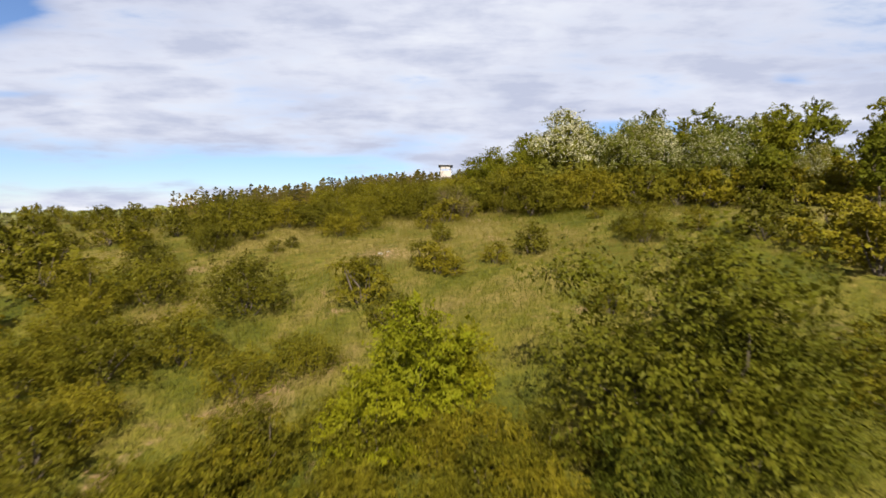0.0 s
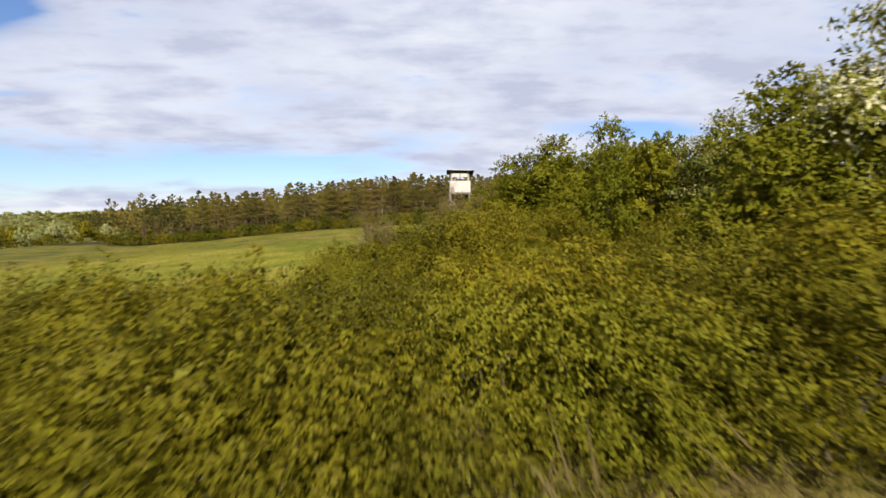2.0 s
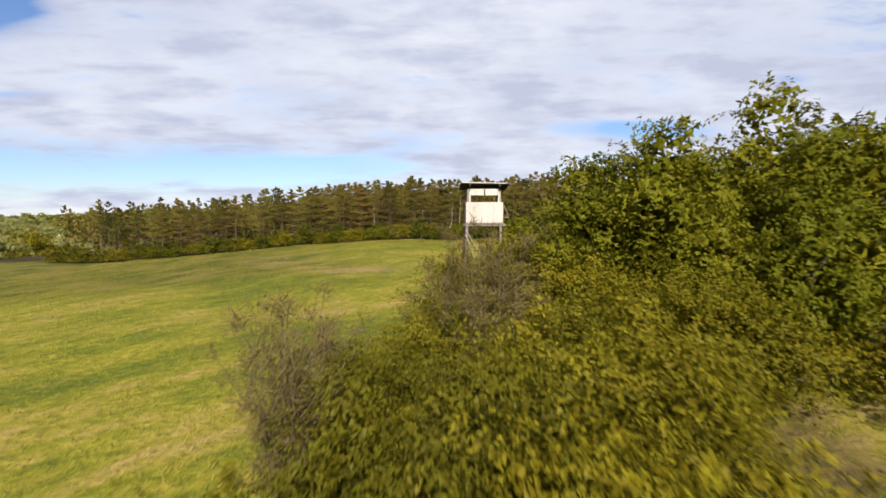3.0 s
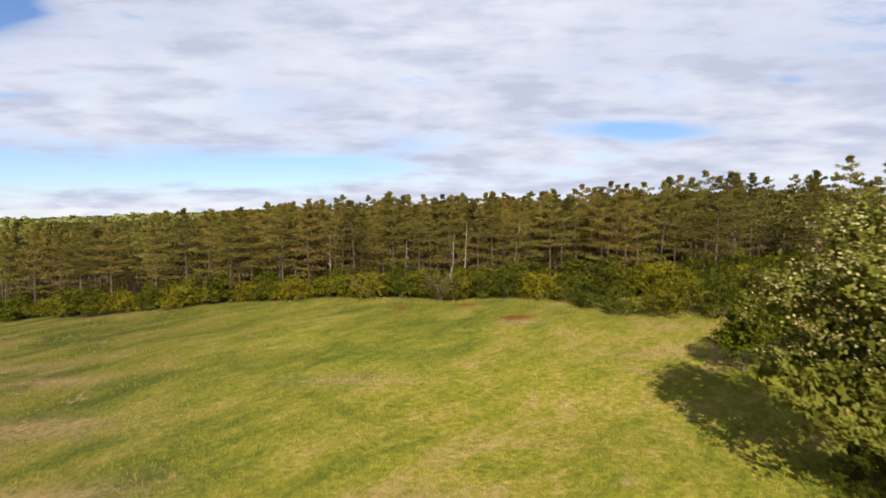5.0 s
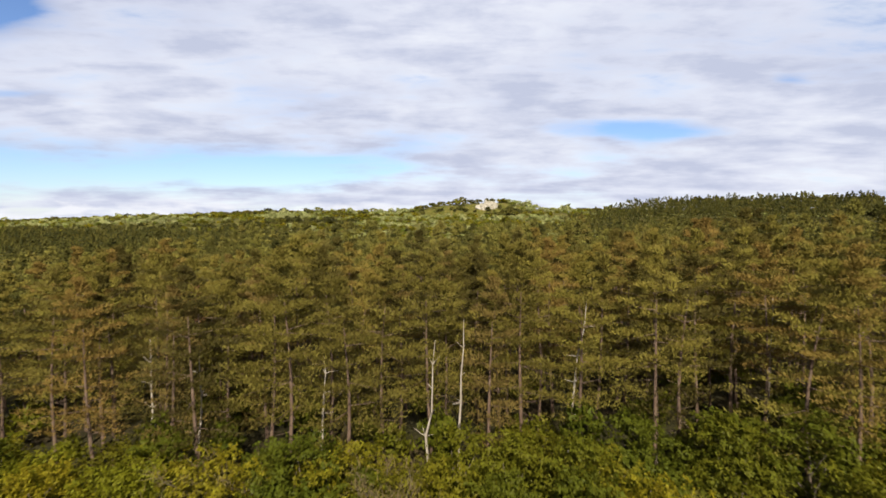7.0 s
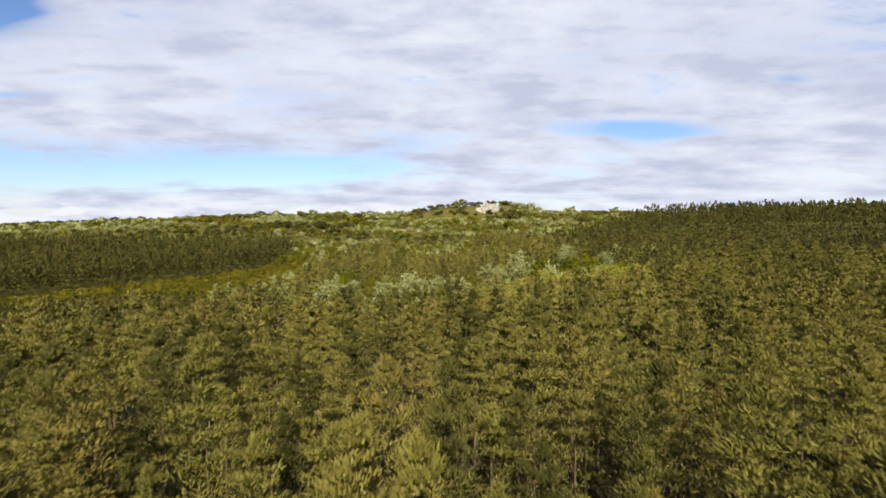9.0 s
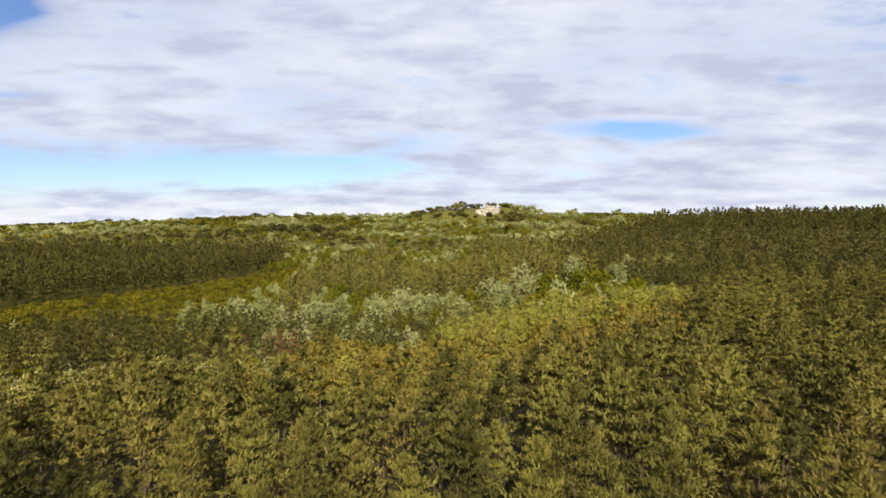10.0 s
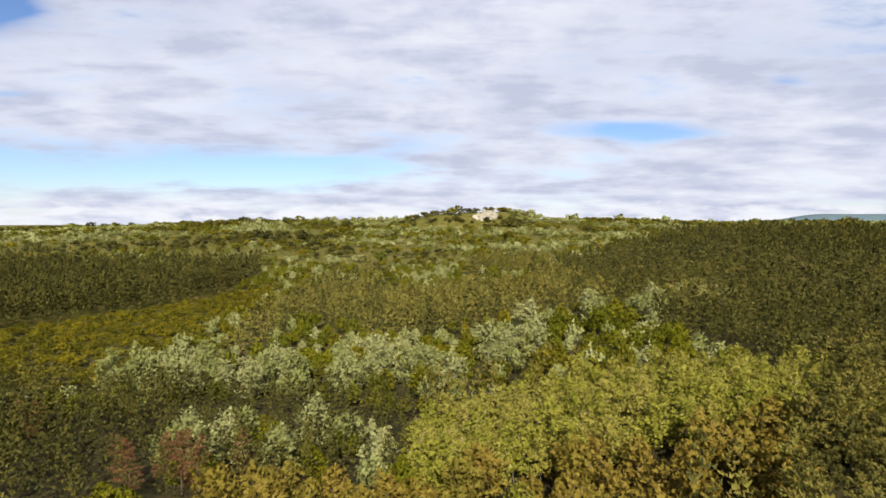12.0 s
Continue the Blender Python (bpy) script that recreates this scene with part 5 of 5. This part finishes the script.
# far hillsides: ever larger clumps with distance
TUSS = [low_crown(160 + i, 4.6, 3.4, 0.3, 26, 1.3, 4) for i in range(3)]
d = 300 + 800 * rng.random(9000) ** 0.85
fu = rng.uniform(-1.35, 1.0, len(d))
hx, hy = fu * d + 5, d + 216
tone = value_noise(hx / 75, hy / 42, 61) * 0.65 + value_noise(hx / 22, hy / 16, 62) * 0.35 + rng.uniform(-0.06, 0.06, len(d))
tone = np.where(((hx - 30) / 70) ** 2 + ((hy - 965) / 45) ** 2 < 1, tone * 0.62, tone)
keep = (hy > 500) & ~(pine_block(hx, hy) & (np.abs(hx) < 0.81 * (hy - 140))) & (((hx - 64) / 26) ** 2 + ((hy - 948) / 18) ** 2 > 1)
for name, mat, lo, hi, label in (("far_pines", M_NEEDLE_DARK, 0.0, 0.38, "dark patches of pine on the far hills"),
                                 ("far_green_scrub", M_HAWTHORN, 0.38, 0.48, "green scrub on the far hills"),
                                 ("far_olive_scrub", M_LOCUST, 0.48, 0.57, "yellow-olive scrub on the far hills"),
                                 ("far_pale_scrub", M_SILVER, 0.57, 2.0, "pale grey-green scrub on the far hills")):
    j = keep & (tone >= lo) & (tone < hi)
    stand(name, TUSS, hx[j], hy[j], rng.uniform(0.7, 1.2, j.sum()) * (0.85 + (hy[j] - 520) / 800) * np.where(rng.random(j.sum()) < 0.03, 1.7, 1.0), mat, rng, label, "scrub")


def rock(name, x, y, sx, sy, sz, seed, mat, label, level=4, sink=0.3, rugged=1.0):
    """A broken lump of stone with ledges."""
    bm = bmesh.new()
    bmesh.ops.create_icosphere(bm, subdivisions=level, radius=1.0)
    off = Vector((seed * 3.1, seed * 1.7, 0))
    for v in bm.verts:
        p = v.co.copy()
        q = (noise.noise(p * 1.6 + off) * 0.30 + noise.noise(p * 4.2 + off) * 0.13) * rugged + noise.noise(p * 9.0 + off) * 0.16 * (rugged - 1.0)
        v.co = p * (1 + q)
        v.co.z += 0.06 * math.sin(v.co.z * 16 + 2 * noise.noise(p * 2 + off))
        v.co = Vector((v.co.x * sx, v.co.y * sy, v.co.z * sz))
    me = bpy.data.meshes.new(name)
    bm.to_mesh(me)
    bm.free()
    me.materials.append(mat)
    ob = new(name, me)
    ob.matrix_world = pose(x, y, ground_at(x, y) - sink, 0, 0, seed * 50)
    return tagged(ob, label, "rock")


for x, y, sx, sy, sz, k in ((57, 936, 8, 6, 9, 1), (66.5, 934, 10, 7, 14, 6), (76, 937, 8, 6, 9, 7), (62, 931, 6, 4, 6, 8)):
    rock("rock_outcrop", x, y, sx, sy, sz, k, M_CLIFF, "pale limestone crag below a wooded hilltop", 5, 3, 1.7).rotation_euler = (0, 0, 0.1 * k)
for x, y, s, k in ((-4.2, 29.5, 0.17, 2), (-3.5, 30.6, 0.13, 3), (-3.1, 30.9, 0.10, 4), (-4.9, 28.4, 0.08, 5)):
    rock("limestone_block", x, y, s * 1.3, s, s * 0.75, k, M_LIME, "pale limestone block lying in the grass", 3, 0.02)


def far_mountain():
    xs = np.linspace(1500, 4600, 60)
    top = 2 + 70 * smooth(2350, 3000, xs) + 10 * (value_noise(xs / 400, xs * 0, 71) - 0.5)
    v, t = [], []
    for i, (x, z) in enumerate(zip(xs, top)):
        v += [(x, 4000, -40), (x, 4250, z * 0.7), (x, 4450, z), (x, 4700, -40)]
        if i:
            a = 4 * i
            for j in range(3):
                t += [(a - 4 + j, a + j, a + j + 1), (a - 4 + j, a + j + 1, a - 3 + j)]
    ob = new("backdrop_hills", mesh_of("backdrop_hills", np.array(v), np.array(t), M_FAR_HAZE, True))
    tagged(ob, "distant wooded mountain on the horizon, haze painted in as blue-green", "hills", kind="structure")


far_mountain()


# ---------------------------------------------------------------- grass
def tuft(seed, blades, high, wide, width):
    r = np.random.default_rng(seed)
    at = np.concatenate([r.normal(size=(blades, 2)) * wide, np.zeros((blades, 1)) - 0.03], 1)
    way = np.concatenate([r.normal(size=(blades, 2)) * 0.38 + (0.10, 0.05), np.ones((blades, 1))], 1)
    return spikes(r, at, way, high, width)


TUFTS = [tuft(170 + i, 11, 0.46, 0.14, 0.018) for i in range(4)]
SHORT = [tuft(176 + i, 8, 0.20, 0.22, 0.028) for i in range(4)]
gx, gy = sown(rng, -30, 26, 5, 62, 0.42)
pale = value_noise(gx / 5, gy / 5, 81) + 0.25 * rng.random(len(gx)) - 0.40 * smooth(31, 18, gy)
thin = rng.random(len(gx)) < np.clip(1.25 - np.abs(gx) / 30, 0.2, 1)
for name, mat, j, label in (("tall_grass", M_SLOPE, (pale < 0.52) & thin, "tall yellow-green grass on the slope"), ("dry_grass", M_SLOPE_DRY, (pale >= 0.52) & thin, "tall straw-coloured dry grass on the slope")):
    stand(name, TUFTS, gx[j], gy[j], rng.uniform(0.6, 1.3, j.sum()), mat, rng, label, "grass")
gx, gy = sown(rng, -62, 34, 62, 152, 0.72)
pale = value_noise((0.79 * gx - 0.62 * gy) / 1.5, (0.62 * gx + 0.79 * gy) / 5.0, 83) * 0.75 + value_noise(gx / 9, gy / 6, 84) * 0.25 + 0.25 * rng.random(len(gx))
okay = gy < forest_edge(gx)
line = (np.abs(forest_edge(gx) - 5.0 - gy) < 1.6) & (gx < 4)
for name, mat, j, label in (("meadow_grass", M_GRASS, (pale < 0.86) & ~line & okay, "short green meadow grass"), ("meadow_straw", M_STRAW, ((pale >= 0.86) | line) & okay, "patches of dry straw-coloured meadow grass")):
    stand(name, SHORT, gx[j], gy[j], rng.uniform(0.6, 1.4, j.sum()), mat, rng, label, "grass")
wx, wy = sown(rng, -9, 11, 50.5, 63, 0.40)
lush = value_noise(wx / 3, wy / 3, 85) + 0.4 * rng.random(len(wx))
stand("tall_weeds", TUFTS, wx[lush > 0.55], wy[lush > 0.55], rng.uniform(0.9, 1.7, (lush > 0.55).sum()), M_OLIVE, rng, "rank yellow-olive weeds between the thickets", "weeds")
stand("rank_grass", TUFTS, wx[lush <= 0.55], wy[lush <= 0.55], rng.uniform(0.8, 1.4, (lush <= 0.55).sum()), M_SLOPE_DRY, rng, "rank straw-coloured grass between the thickets", "grass")

for x, y, r, k in ((5.3, 140.0, 1.1, 240), (-4.9, 145.1, 0.7, 80), (1.4, 146.5, 0.7, 60)):
    dx, dy = rng.normal(size=(2, k)) * r * ((0.5,), (0.4,))
    stand("reddish_weeds", SHORT, x + dx, y + dy, rng.uniform(0.7, 1.3, k), M_DOCK, rng, "patch of low rust-red weeds in the meadow", "weeds")


def umbel(seed):
    """A flat white flower head of small florets on a thin stalk."""
    r = np.random.default_rng(seed)
    head = np.concatenate([r.normal(size=(9, 2)) * 0.035, 0.86 + 0.012 * r.normal(size=(9, 1))], 1)
    florets = leaf_quads(r, head, np.tile((0, -0.35, 1.0), (9, 1)) + r.normal(size=(9, 3)) * 0.2, 0.055, 0.9)
    return join([florets, spikes(r, np.zeros((2, 3)), np.tile((0.02, 0, 1.0), (2, 1)), 0.85, 0.010)])


ux, uy = rng.normal(size=20) * 3.0 + 0.5, rng.uniform(52, 60, 20)
stand("white_umbels", [umbel(180 + i) for i in range(3)], ux, uy, rng.uniform(0.7, 1.1, 20), M_BLOSSOM, rng, "scattered white umbel flowers among the weeds", "flowers")
